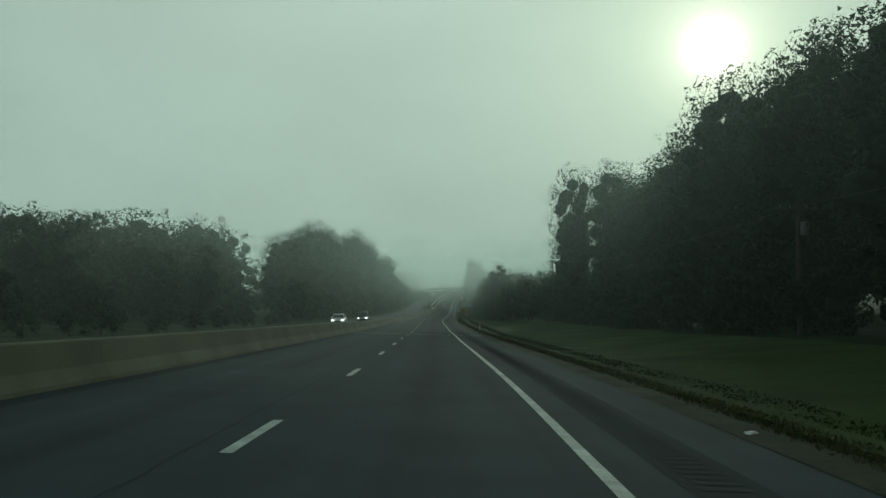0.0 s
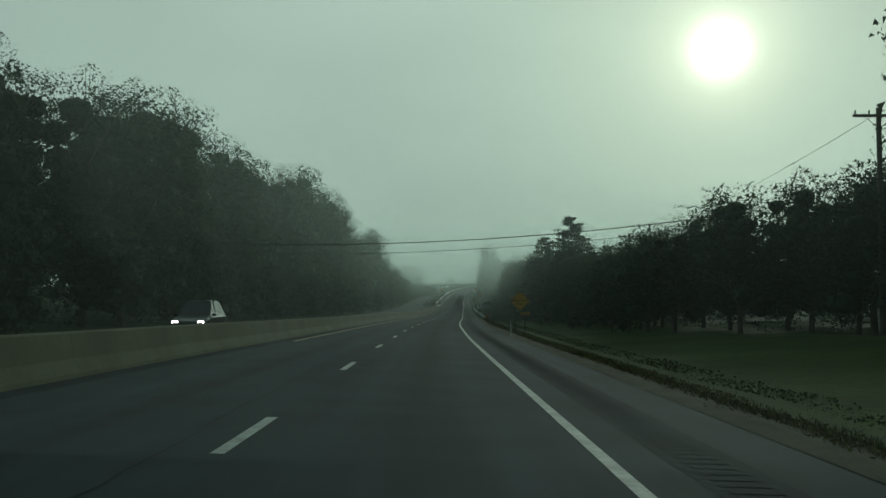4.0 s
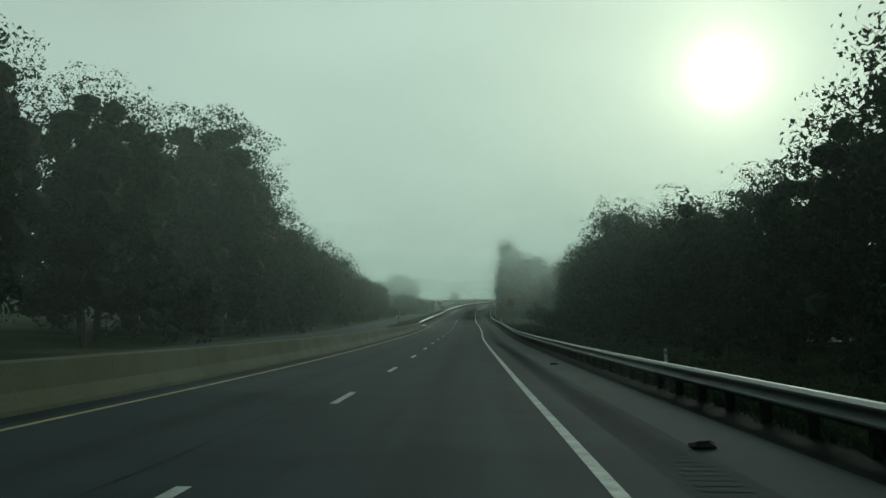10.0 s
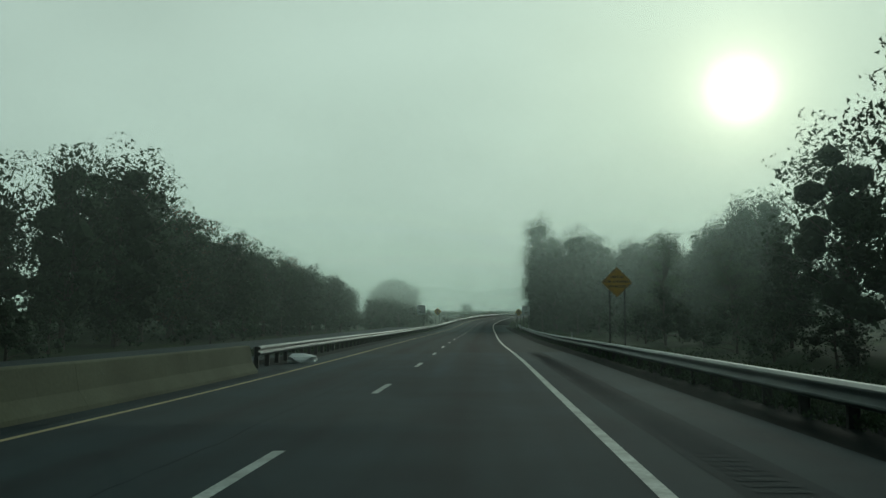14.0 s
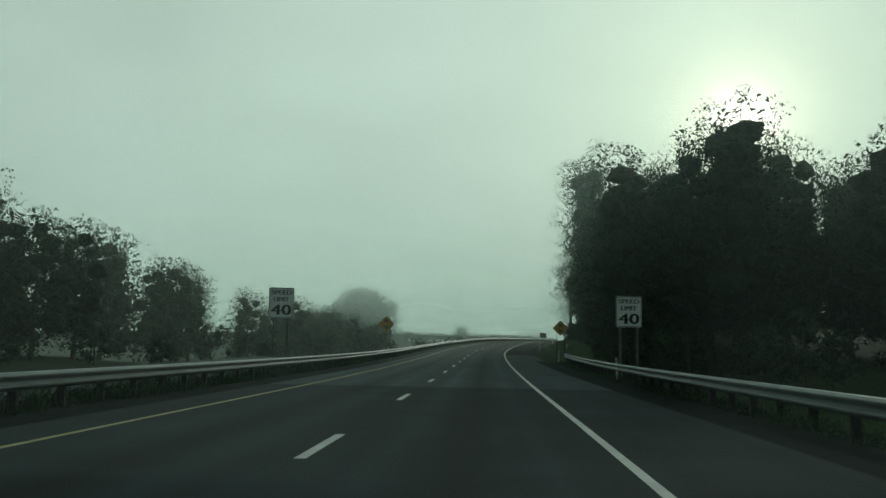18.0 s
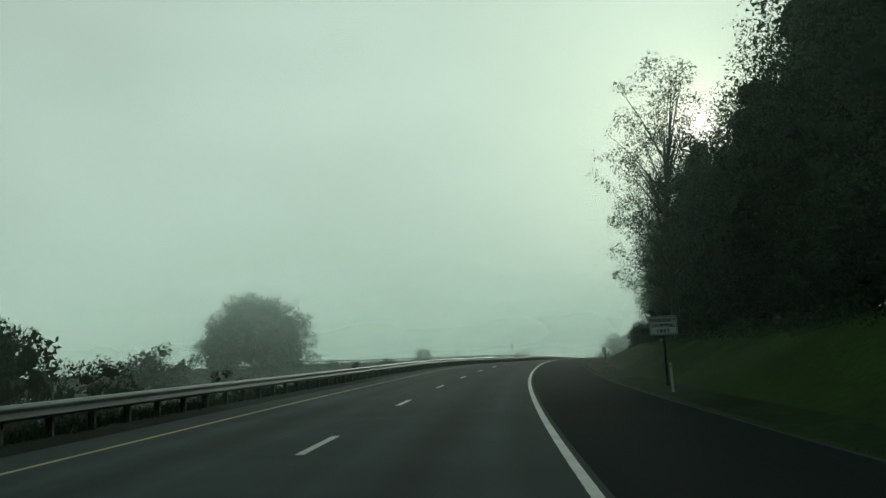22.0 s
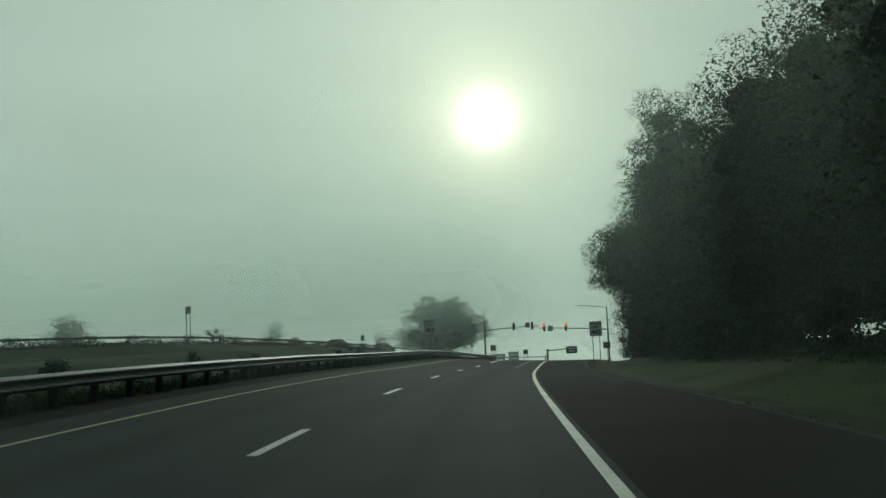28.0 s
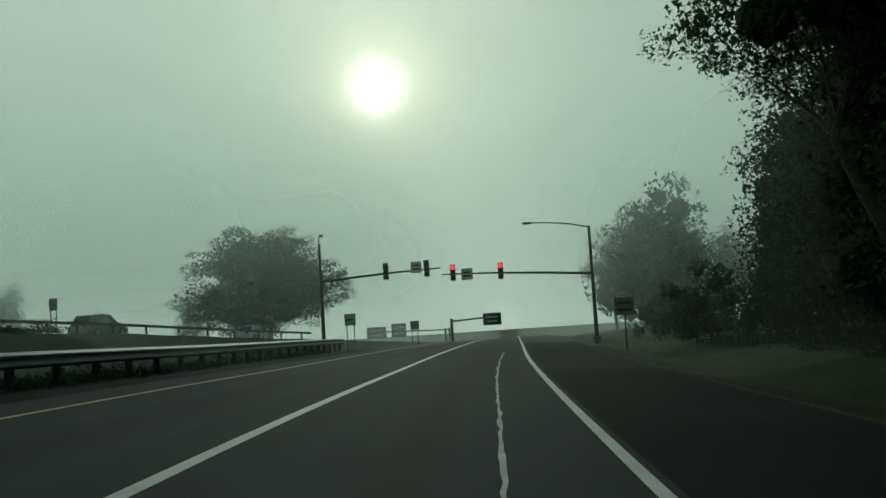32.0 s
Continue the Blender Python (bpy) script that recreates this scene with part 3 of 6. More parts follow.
make_lowland()
ACROSS = [(-9.0, -0.25), (-9.0, 0), (-7.6, 0), (-6.15, 0.0), (-4.3, 0), (-2.45, 0.0), (-0.6, 0), (1.25, 0.0), (2.6, 0), (3.9, 0.0), (4.1, -0.3)]
tagged(sweep("road", stations(-120, 427, 3), ACROSS, M["asphalt"]), "worn grey asphalt highway with two lanes and shoulders", "road", kind="structure")
tagged(sweep("road_ahead", stations(427, 517, 3), ACROSS[:-2] + [(4.6, 0.0), (4.8, -0.3)], M["asphalt_mid"]), "smooth dark asphalt highway after the repaving seam", "road", kind="structure")
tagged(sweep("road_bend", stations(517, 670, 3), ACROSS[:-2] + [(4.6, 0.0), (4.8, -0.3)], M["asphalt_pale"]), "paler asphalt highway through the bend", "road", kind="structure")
tagged(sweep("road_crest", stations(670, 1400, 3), ACROSS[:-2] + [(4.6, 0.0), (4.8, -0.3)], M["asphalt_new"]), "dark asphalt highway up to the signals", "road", kind="structure")
tagged(sweep("road_opposite", stations(-120, 560, 4), [(-18.9, -0.25), (-18.6, 0.02), (-9.4, 0.02), (-9.05, -0.02)], M["asphalt"]),
       "grey asphalt carriageway for oncoming traffic", "road", kind="structure")
tagged(sweep("edge_line", stations(427, 1200, 3), [(1.19, 0.005), (1.315, 0.005)], M["white_paint"]), "bright white edge line beside the shoulder", "road marking", kind="structure")
tagged(sweep("edge_line_worn", stations(-100, 427, 3), [(1.18, 0.005), (1.325, 0.005)], M["worn_paint"]), "worn grey-white edge line beside the shoulder", "road marking", kind="structure")
tagged(sweep("median_line", stations(150, 905, 3), [(-6.21, 0.005), (-6.09, 0.005)], M["yellow_paint"]), "faded yellow line along the median", "road marking", kind="structure")
tagged(sweep("lane_line", stations(811, 1000, 3), [(-2.53, 0.005), (-2.37, 0.005)], M["white_paint"]), "solid white line between lanes near the signals", "road marking", kind="structure")
tagged(sweep("survey_line", [77.1, 77.34], [(-6.8, 0.007), (3.4, 0.007)], M["white_paint"]), "thin white line painted across the whole road", "road marking", kind="structure")
tagged(sweep("shoulder_patch", stations(-100, 427, 4), [(1.85, 0.004), (2.6, 0.004)], M["asphalt_dark"]), "dark tarry strip along the shoulder", "road patch", kind="structure")
tagged(sweep("shoulder_paving", stations(590, 880, 3), [(1.4, 0.004), (3.0, 0.004), (4.5, 0.004)], M["asphalt_shoulder"]), "darker rough asphalt shoulder beside the edge line", "road patch", kind="structure")
tagged(sweep("gutter", stations(-100, 412, 5), [(-6.93, 0.004), (-6.45, 0.004)], M["asphalt_dark"]), "dark dirt strip along the foot of the barrier", "road dirt", kind="structure")
# strips below the rails: soil with the rails' shade painted in
tagged(sweep("rail_verge", stations(240, 568, 3), [(3.7, 0.004), (4.0, 0.012), (4.15, 0.02), (5.4, 0.0)], M["dirt"]), "dirt under the guardrail, blackened for the rail's shade", "verge", kind="structure")
tagged(sweep("median_verge", stations(415, 880, 3), [(-9.1, 0.03), (-7.75, 0.03), (-7.4, 0.004)], M["dirt"]), "earth under the median guardrail, blackened for the rail's shade", "verge", kind="structure")
tagged(sweep("gravel_verge", stations(-100, 236, 3), [(3.5, 0.008), (4.0, 0.02), (4.7, -0.1)], M["gravel"]), "thin stony brown edge between shoulder and grass", "verge", kind="structure")


def dash_offset(s):
    return np.interp(s, [10, 40, 75, 96, 180, 206, 230, 256, 290, 315, 340, 364, 389, 475, 558, 581, 606, 630, 655, 680, 716, 776, 799], [0.7, 1.8, 2.0, 1.2, 2.5, 2.4, 1.6, 3.0, 2.6, 2.2, 1.3, 1.1, 2.1, 0.2, 0.1, -0.9, -0.5, -0.2, 0.1, 0.35, -0.05, -1.6, -2.0])


for i in range(-5, 66):
    s = 9.0 + 12.19 * i
    s += float(dash_offset(s))
    tagged(sweep("lane_dash", [s, s + 1.5, s + 3.05], [(-2.52, 0.006), (-2.38, 0.006)], M["worn_paint" if s < 427 else "white_paint"]), "white painted lane dash on grey asphalt", "road marking", group="lane dashes")


def make_rumble():
    v, f = [], []
    for i, s in enumerate(np.arange(-20, 427, 0.3)):
        a = spot([s, s + 0.14, s + 0.14, s], [1.98, 1.98, 2.42, 2.42], 0.009)
        v.extend(a)
        f.append((4 * i, 4 * i + 3, 4 * i + 2, 4 * i + 1))
    tagged(mesh_object("rumble_strip", v, f, M["asphalt_dark"]), "milled rumble grooves in the shoulder", "rumble strip", kind="stuff")


make_rumble()


def make_barrier():
    root = tagged(new("median_barrier"), "weathered tan concrete median barrier in long sections", "barrier", kind="structure")
    prof = [(-6.93, -0.02), (-6.95, 0.08), (-7.12, 0.33), (-7.2, 0.79), (-7.23, 0.82), (-7.42, 0.82), (-7.45, 0.79), (-7.53, 0.33), (-7.7, 0.08), (-7.72, -0.02)]
    for a in np.arange(-60, 408, 6.1):
        sweep("barrier_section", [a, a + 3.04, a + 6.09], prof, M["concrete"], closed=True, parent=root)


make_barrier()
W_BEAM = [(0.0, 0.43), (0.03, 0.44), (0.083, 0.49), (0.083, 0.515), (0.02, 0.56), (0.0, 0.58), (0.0, 0.60), (0.02, 0.62), (0.083, 0.665), (0.083, 0.69), (0.03, 0.735), (-0.012, 0.745), (-0.016, 0.735)]


def make_post():
    bm = bmesh.new()
    for x, y, w, d in ((0, 0, 0.012, 0.14), (0, 0.07, 0.1, 0.012), (0, -0.07, 0.1, 0.012), (-0.0, 0.12, 0.1, 0.09)):
        z0, z1 = (-0.5, 0.72) if d != 0.09 else (0.42, 0.74)
        bmesh.ops.create_cube(bm, size=1, matrix=Matrix.Translation((x, y, (z0 + z1) / 2)) @ Matrix.Diagonal((w, d, z1 - z0, 1)))
    me = bpy.data.meshes.new("post")
    bm.to_mesh(me)
    bm.free()
    me.materials.append(M["post_steel"])
    return me


POST = make_post()


def guardrail(a, b, line, side, label, drop=lambda s: 0.0):
    """A W-beam rail on posts; line(s): its l; side: +1 where the road lies to the right of it."""
    root = tagged(new("guardrail"), label, "guardrail", group="guardrails")
    for s in np.arange(a, b - 1, 7.62):
        e = min(s + 7.66, b)
        ss = np.linspace(s, e, 4)
        k = len(W_BEAM)
        pl, ph = np.array(W_BEAM).T
        v = spot(np.repeat(ss, k), np.concatenate([line(x) + side * pl for x in ss]), np.concatenate([ph - drop(x) for x in ss]))
        f = [(i * k + j, i * k + j + 1, (i + 1) * k + j + 1, (i + 1) * k + j) for i in range(3) for j in range(k - 1)]
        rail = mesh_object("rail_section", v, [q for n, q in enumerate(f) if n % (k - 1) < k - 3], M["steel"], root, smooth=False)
        # upper lip in the paler steel, which paints in the sky's gleam
        mesh_object("top_edge", v, [q for n, q in enumerate(f) if n % (k - 1) >= k - 3], M["steel_bright"], rail, label="top edge coloured paler for the sky's gleam")
    for s in np.arange(a + 0.6, b, 1.905):
        p = new("post", POST)
        p.parent = root
        l = line(s) - side * 0.17
        x, y, z = spot(s, l, -drop(s))
        p.matrix_world = pose(x, y, z, 0, 0, heading(s) + (-90 if side > 0 else 90))
    return root


guardrail(237, 568, lambda s: float(np.interp(s, [237, 250, 290, 380, 405, 430, 470, 525, 568], [4.5, 4.35, 4.2, 4.2, 4.4, 4.4, 4.5, 5.3, 6.2])), -1, "galvanised steel guardrail beside the shoulder, sky gleam coloured into its top edge", lambda s: float(np.interp(s, [237, 262, 290, 440, 480], [0.3, 0.14, 0.09, 0.11, 0.05])))
guardrail(412, 878, lambda s: float(np.interp(s, [412, 420, 530, 700, 850, 878], [-7.5, -7.8, -8.5, -8.1, -8.6, -9.6])), 1, "long galvanised steel guardrail along the median edge")


def end_panel():
    """The striped marker on the nose of the guardrail."""
    root = tagged(new("guardrail_marker"), "square yellow and black striped marker on the guardrail end", "traffic marker")
    root.matrix_world = pose(*spot(236.6, 4.55, -0.09), 0, 0, heading(236))
    bm = bmesh.new()
    bmesh.ops.create_cube(bm, size=1, matrix=Matrix.Translation((0, 0, 0.46)) @ Matrix.Diagonal((0.5, 0.05, 0.5, 1)))
    bmesh.ops.bevel(bm, geom=bm.edges[:], offset=0.012, segments=1)
    part("panel", bm, M["sign_yellow"], root)
    for x in (-0.46, -0.23, 0.0, 0.23):
        q = clip_stripe(x)
        if len(q) >= 3:
            mesh_object("stripe", [(px, -0.031, pz) for px, pz in q], [tuple(range(len(q)))], M["sign_black"], root)
    bm = bmesh.new()
    bmesh.ops.create_cube(bm, size=1, matrix=Matrix.Translation((0, 0.09, 0.1)) @ Matrix.Diagonal((0.16, 0.16, 0.9, 1)))
    part("post", bm, M["post_steel"], root)


def clip_stripe(x):
    """A slanted stripe cut to the panel's square."""
    out = []
    z0, z1, w, lean = 0.23, 0.69, 0.115, 0.46
    steps = [i / 12 for i in range(13)]
    left = [(x + lean * t, z0 + (z1 - z0) * t) for t in steps]
    right = [(x + w + lean * t, z0 + (z1 - z0) * t) for t in steps]
    left = [(max(p, -0.235), z) for p, z in left if p + w > -0.235 and p < 0.235]
    right = [(min(p, 0.235), z) for p, z in right if p > -0.235 and p - w < 0.235]
    return left + right[::-1]


end_panel()

# ---- fog ----


def mist_sheet(s, thick):
    """An upright sheet of thin fog across the valley, open round the traffic lane."""
    r0 = 1.25
    out = [(-900, -14), (-900, 48), (0, 48), (220, 48), (220, -14), (0, -14)]
    inner = [(r0 * math.cos(radians(a)), 1.4 + r0 * math.sin(radians(a))) for a in (215, 145, 90, 35, -35, -90)]
    v = [(x, 0, z) for x, z in out] + [(x, 0, z) for x, z in inner]
    f = [(i, (i + 1) % 6, 6 + (i + 1) % 6, 6 + i) for i in range(6)]
    ob = mesh_object("fog", v, f, M["mist"])
    ob.matrix_world = pose(*spot(s, 0.0), 0, 0, heading(s))
    ob.color = (float(np.interp(s, [0, 150, 260, 400, 560, 760, 820], [0.6, 0.5, 0.35, 0.35, 0.7, 0.95, 0.95])), float(np.interp(s, [0, 100, 170, 390, 425, 490, 530, 570, 690, 730, 895], [0.65, 0.6, 0.4, 0.36, 0.95, 0.95, 0.55, 0.55, 0.65, 0.8, 1.0])), 1, thick)
    return tagged(ob, "thin pale morning fog over the road", "fog", group="banks of fog", kind="stuff")


for i in range(40):
    s = 20 + 25.0 * i
    mist_sheet(s, float(np.interp(s, [0, 250, 450, 860, 890, 1000], [0.038, 0.038, 0.045, 0.05, 0.11, 0.13])))

# ---- trees ----
rng = np.random.default_rng(5)


def leaf_mesh(centres, size, seed=1):
    r = np.random.default_rng(seed)
    n = len(centres)
    a = r.normal(size=(n, 3))
    a /= np.linalg.norm(a, axis=1)[:, None]
    b = r.normal(size=(n, 3))
    b -= a * (a * b).sum(1)[:, None]
    b /= np.linalg.norm(b, axis=1)[:, None]
    sz = size * r.uniform(0.6, 1.3, (n, 1))
    k = r.uniform(-0.5, 0.5, (n, 1))
    return np.stack([centres - a * sz, centres + a * sz * k + b * sz * 1.05, centres + a * sz], 1).reshape(-1, 3)


def leaves_object(name, v, mat, parent=None, c=3):
    """Loose faces of c corners each, as one mesh."""
    me = bpy.data.meshes.new(name)
    n = len(v) // c
    me.vertices.add(len(v))
    me.vertices.foreach_set("co", v.astype(np.float32).ravel())
    me.loops.add(c * n)
    me.loops.foreach_set("vertex_index", np.arange(c * n, dtype=np.int32))
    me.polygons.add(n)
    me.polygons.foreach_set("loop_start", np.arange(0, c * n, c, dtype=np.int32))
    me.materials.append(mat)
    me.update(calc_edges=True)
    ob = new(name, me)
    ob.parent = parent
    return ob


def limb(bm, a, b, r0, r1, n=6):
    a, b = Vector(a), Vector(b)
    q = (b - a).to_track_quat("Z", "Y")
    rings = []
    for p, r in ((a, r0), (b, r1)):
        rings.append([bm.verts.new(p + q @ Vector((r * math.cos(2 * math.pi * i / n), r * math.sin(2 * math.pi * i / n), 0))) for i in range(n)])
    for i in range(n):
        bm.faces.new((rings[0][i], rings[0][(i + 1) % n], rings[1][(i + 1) % n], rings[1][i]))


def crown_clumps(r, height, width, low, lobes, n, clump):
    """Clump centres and radii: a few big uneven lobes, each with clumps over its outside."""
    lobe = []
    reach = min(width, 0.85 * height)
    for i in range(lobes):
        a, z = 2.4 * i + r.uniform(-0.5, 0.5), (i + r.uniform(0.2, 0.8)) / lobes
        dome = low <= 0.02
        prof = 0.08 + 0.92 * (1 - z ** 3.2) ** 0.5 if dome else math.sin(math.pi * (0.12 + 0.8 * z) ** 0.85) ** 0.6
        q = reach * r.uniform(0.2, 0.33) * (0.6 + 0.4 * prof)
        d = (width * 0.5 - q) * prof * r.uniform(0.5 if dome else 0.1, 1.1) ** 0.5
        up = height * low + 0.8 * q + z * (height * (1 - low) - 1.65 * q)
        lobe.append((d * math.cos(a), d * math.sin(a), up, q))
    c, rad = [], []
    for i in range(n):
        x, y, z, q = lobe[r.integers(lobes)]
        u = r.normal(size=3)
        u /= np.linalg.norm(u)
        k = q * r.uniform(0.72, 1.06)
        p = (x + u[0] * k, y + u[1] * k, max(z + u[2] * k * 0.85, height * low * 0.8))
        c.append(p)
        rad.append(clump * reach * r.uniform(0.5, 1.4) + 0.12)
    return np.array(c), np.array(rad), lobe


def ball_triangles(subdivisions):
    bm = bmesh.new()
    bmesh.ops.create_icosphere(bm, subdivisions=subdivisions, radius=1)
    out = np.array([[v.co[:] for v in f.verts] for f in bm.faces])
    bm.free()
    return out


BALL = ball_triangles(1)


def lobe_hearts(r, lobe, share):
    """The shaded heart of each lobe, drawn in towards the trunk, where leaves lie too thick to see through: uneven lumps as loose triangles."""
    out = []
    for x, y, z, q in lobe:
        b = BALL.reshape(-1, 3)
        a = r.normal(size=(3, 3))
        dent = 1 + 0.16 * np.sin(b @ a.T * 2.3 + r.uniform(0, 6.283, 3)).sum(1)[:, None] / 1.7
        out.append(b * dent * q * share * np.array([1, 1, 0.85]) + np.array([x * 0.8, y * 0.8, z * 0.94]))
    return np.concatenate(out)


def mid_leaves(r, lobe, count):
    """Sprays of leaves between the heart of each lobe and its outside."""
    w = np.array([q * q for x, y, z, q in lobe])
    a = np.array(lobe)[r.choice(len(lobe), count, p=w / w.sum())]
    u = r.normal(size=(count, 3))
    u *= r.uniform(0.4, 0.86, (count, 1)) / np.linalg.norm(u, axis=1)[:, None]
    return a[:, :3] + u * a[:, 3:] * np.array([1, 1, 0.85])


def leaf_cloud(r, c, rad, leaves):
    w = rad ** 1.8
    idx = r.choice(len(c), leaves, p=w / w.sum())
    d = r.normal(size=(leaves, 3))
    d /= np.linalg.norm(d, axis=1)[:, None]
    rr = rad[idx][:, None] * r.uniform(0.15, 1.0, (leaves, 1)) ** 0.5
    return c[idx] + d * rr * np.array([1, 1, 0.7])


def broadleaf(height, width, low, leaves, size, seed, mat, name="tree", label="", lobes=9, n=90, clump=0.075, group="roadside trees", heart=0.48, filling=0.5, coarse=1.75):
    """A tapered trunk with limbs to clumps of leaves; low: share of the height below the crown."""
    r = np.random.default_rng(seed)
    root = new(name)
    c, rad, lobe = crown_clumps(r, height, width, low, lobes, n, clump)
    bm = bmesh.new()
    tr = 0.014 * height + 0.04
    pts = [Vector((0, 0, -0.4))]
    for k in range(1, 6):
        pts.append(Vector((r.normal() * 0.014 * height * k ** 0.5, r.normal() * 0.014 * height * k ** 0.5, height * 0.17 * k)))
    for k in range(5):
        limb(bm, pts[k], pts[k + 1], tr * (1 - 0.18 * k), tr * (1 - 0.18 * (k + 1)), 8)
    for i in range(0, n, 5):
        z = min(max(c[i][2] * 0.66, height * 0.1), height * 0.82)
        k = min(int(z / (height * 0.17)), 4)
        a = pts[k].lerp(pts[k + 1], min(z / (height * 0.17) - k, 1))
        mid = a.lerp(Vector(c[i]), 0.55) + Vector((0, 0, height * 0.02))
        limb(bm, a, mid, tr * 0.28, tr * 0.13, 4)
        limb(bm, mid, c[i], tr * 0.13, 0.008, 3)
    part("trunk", bm, M["bark"], root)
    pos = leaf_cloud(r, c, rad, leaves)
    pos = pos[pos[:, 2] > 0.05]
    crown = [leaf_mesh(pos, size, seed=seed)]
    if heart:
        core = lobe_hearts(r, lobe, heart)
        core[:, 2] = np.maximum(core[:, 2], 0.05)
        spray = mid_leaves(r, lobe, int(leaves * filling))
        crown += [core, leaf_mesh(spray[spray[:, 2] > 0.05], size * coarse, seed=seed + 1)]
    leaves_object("crown", np.concatenate(crown), mat, root)
    return tagged(root, label or "tall leafy tree, dark green in the fog", "tree" if name != "bush" else "bush", group=group)


def conifer(height, width, leaves, seed):
    r = np.random.default_rng(seed)
    root = new("pine_tree")
    bm = bmesh.new()
    limb(bm, (0, 0, -0.3), (0, 0, height * 0.98), 0.018 * height, 0.015, 8)
    cs, rs = [], []
    for z in np.arange(0.05, 0.985, 0.032):
        w = width / 2 * (1 - z) ** 0.62
        for k in range(9 if z < 0.75 else 5):
            a, ww = r.uniform(0, 6.283), w * r.uniform(0.55, 1.15) + 0.1
            tip = Vector((ww * math.cos(a), ww * math.sin(a), height * z + ww * 0.22))
            limb(bm, (0, 0, height * z), tip, 0.03, 0.008, 3)
            for f in (0.35, 0.6, 0.85, 1.0):
                cs.append(Vector((0, 0, height * z)).lerp(tip, f))
                rs.append(0.16 + 0.2 * (1 - z))
    part("trunk", bm, M["bark"], root)
    cs, rs = np.array(cs), np.array(rs)
    idx = r.integers(0, len(cs), leaves)
    pos = cs[idx] + r.normal(size=(leaves, 3)) * rs[idx][:, None] * np.array([0.75, 0.75, 0.45])
    leaves_object("crown", leaf_mesh(pos, 0.14, seed=seed), M["needle"], root)
    return tagged(root, "dark pointed pine tree in the fog", "tree", group="roadside pines")


def plant(kind, s, l, scale=1.0, wide=None, turn=None, sink=0.1):
    x, y, z = spot(s, l, float(land(s, l)) - sink)
    a = rng.uniform(0, 360) if turn is None else turn
    return copy_thing(kind, pose(x, y, z, 0, 0, a) @ Matrix.Diagonal(((wide or scale), (wide or scale), scale, 1)))


TALL = [broadleaf(20, 11.5, 0.05, 6600, 0.108, 11 + i, M["leaf"], lobes=24, n=260, clump=0.062) for i in range(4)]
HERO = [broadleaf(20, 11.5, 0.08, 13000, 0.086, 21 + i, M["leaf_light"], lobes=20, n=330, clump=0.06, heart=0.44) for i in range(3)]
EDGE = [broadleaf(11, 8.0, 0.02, 3600, 0.094, 31 + i, M["leaf"], lobes=16, n=170, clump=0.07, heart=0.4) for i in range(4)]
FAR = [broadleaf(11, 8.5, 0.0, 1700, 0.15, 41 + i, M["leaf"], lobes=12, n=70, clump=0.07) for i in range(3)]
RUST = [broadleaf(12, 9, 0.05, 5200, 0.09, 71 + i, M["leaf_rust"], label="leafy tree turning rusty brown", lobes=12, n=110, clump=0.07, heart=0.4, filling=0.3) for i in range(2)]
SPARSE = [broadleaf(18, 10, 0.06, 12000, 0.08, 81 + i, M["leaf_light"], label="thin tall tree with sparse leaves", lobes=22, n=240, clump=0.062, heart=0) for i in range(2)]
PINES = [conifer(12, 8.6, 13000, 91 + i) for i in range(2)]
NEAR = broadleaf(20, 12, 0.06, 30000, 0.068, 131, M["leaf_light"], label="tall dense leafy tree overhanging the verge", lobes=20, n=340, clump=0.055, heart=0.4)
ROUND = [broadleaf(14, 14, 0.0, 5000, 0.13, 141 + i, M["leaf"], label="broad round-headed tree faint in the fog", lobes=24, n=170, clump=0.05) for i in range(2)]
BUSH = [broadleaf(3.2, 4.2, 0.0, 950, 0.07, 95 + i, M["leaf"], "bush", "low dense green roadside bush", 8, 50, 0.09, "roadside bushes", 0.48) for i in range(3)]
BIG_ROUND = broadleaf(14.5, 24, 0.0, 40000, 0.1, 111, M["leaf"], label="broad round leafy tree standing alone in the field", lobes=52, n=700, clump=0.052, group="lone trees", coarse=1.8)
CROSSING = broadleaf(14, 16.5, 0.04, 26000, 0.1, 123, M["leaf"], label="broad leafy tree beside the road crossing", lobes=20, n=280, clump=0.055, group="lone trees", heart=0.52)
OVERHANG = broadleaf(15, 12.0, 0.42, 24000, 0.07, 151, M["leaf_light"], label="leafy tree with limbs reaching out over the shoulder", lobes=15, n=210, clump=0.05, heart=0.4)
ALL_KINDS = TALL + HERO + EDGE + FAR + RUST + SPARSE + PINES + BUSH + [BIG_ROUND, CROSSING, NEAR, OVERHANG] + ROUND


def rise(table):
    a = np.array(table, float)
    return lambda s: float(np.interp(s, a[:, 0], a[:, 1]))


def row(kinds, s0, s1, l, gap, height, base, spread=2.0, wob=0.12, fat=1.0):
    """Trees along the road; height(s) gives the tops above the road's level."""
    s = s0
    while s < s1:
        k = kinds[rng.integers(len(kinds))]
        ll = (l(s) if callable(l) else l) + rng.uniform(-spread, spread)
        top = (height(s) if callable(height) else height) - float(land(s, ll))
        sc = top / base * rng.uniform(1 - wob, 1 + wob * 0.5)
        plant(k, s, ll, sc, max(sc, 0.55) * fat * rng.uniform(0.9, 1.15))
        s += gap * rng.uniform(0.75, 1.25)


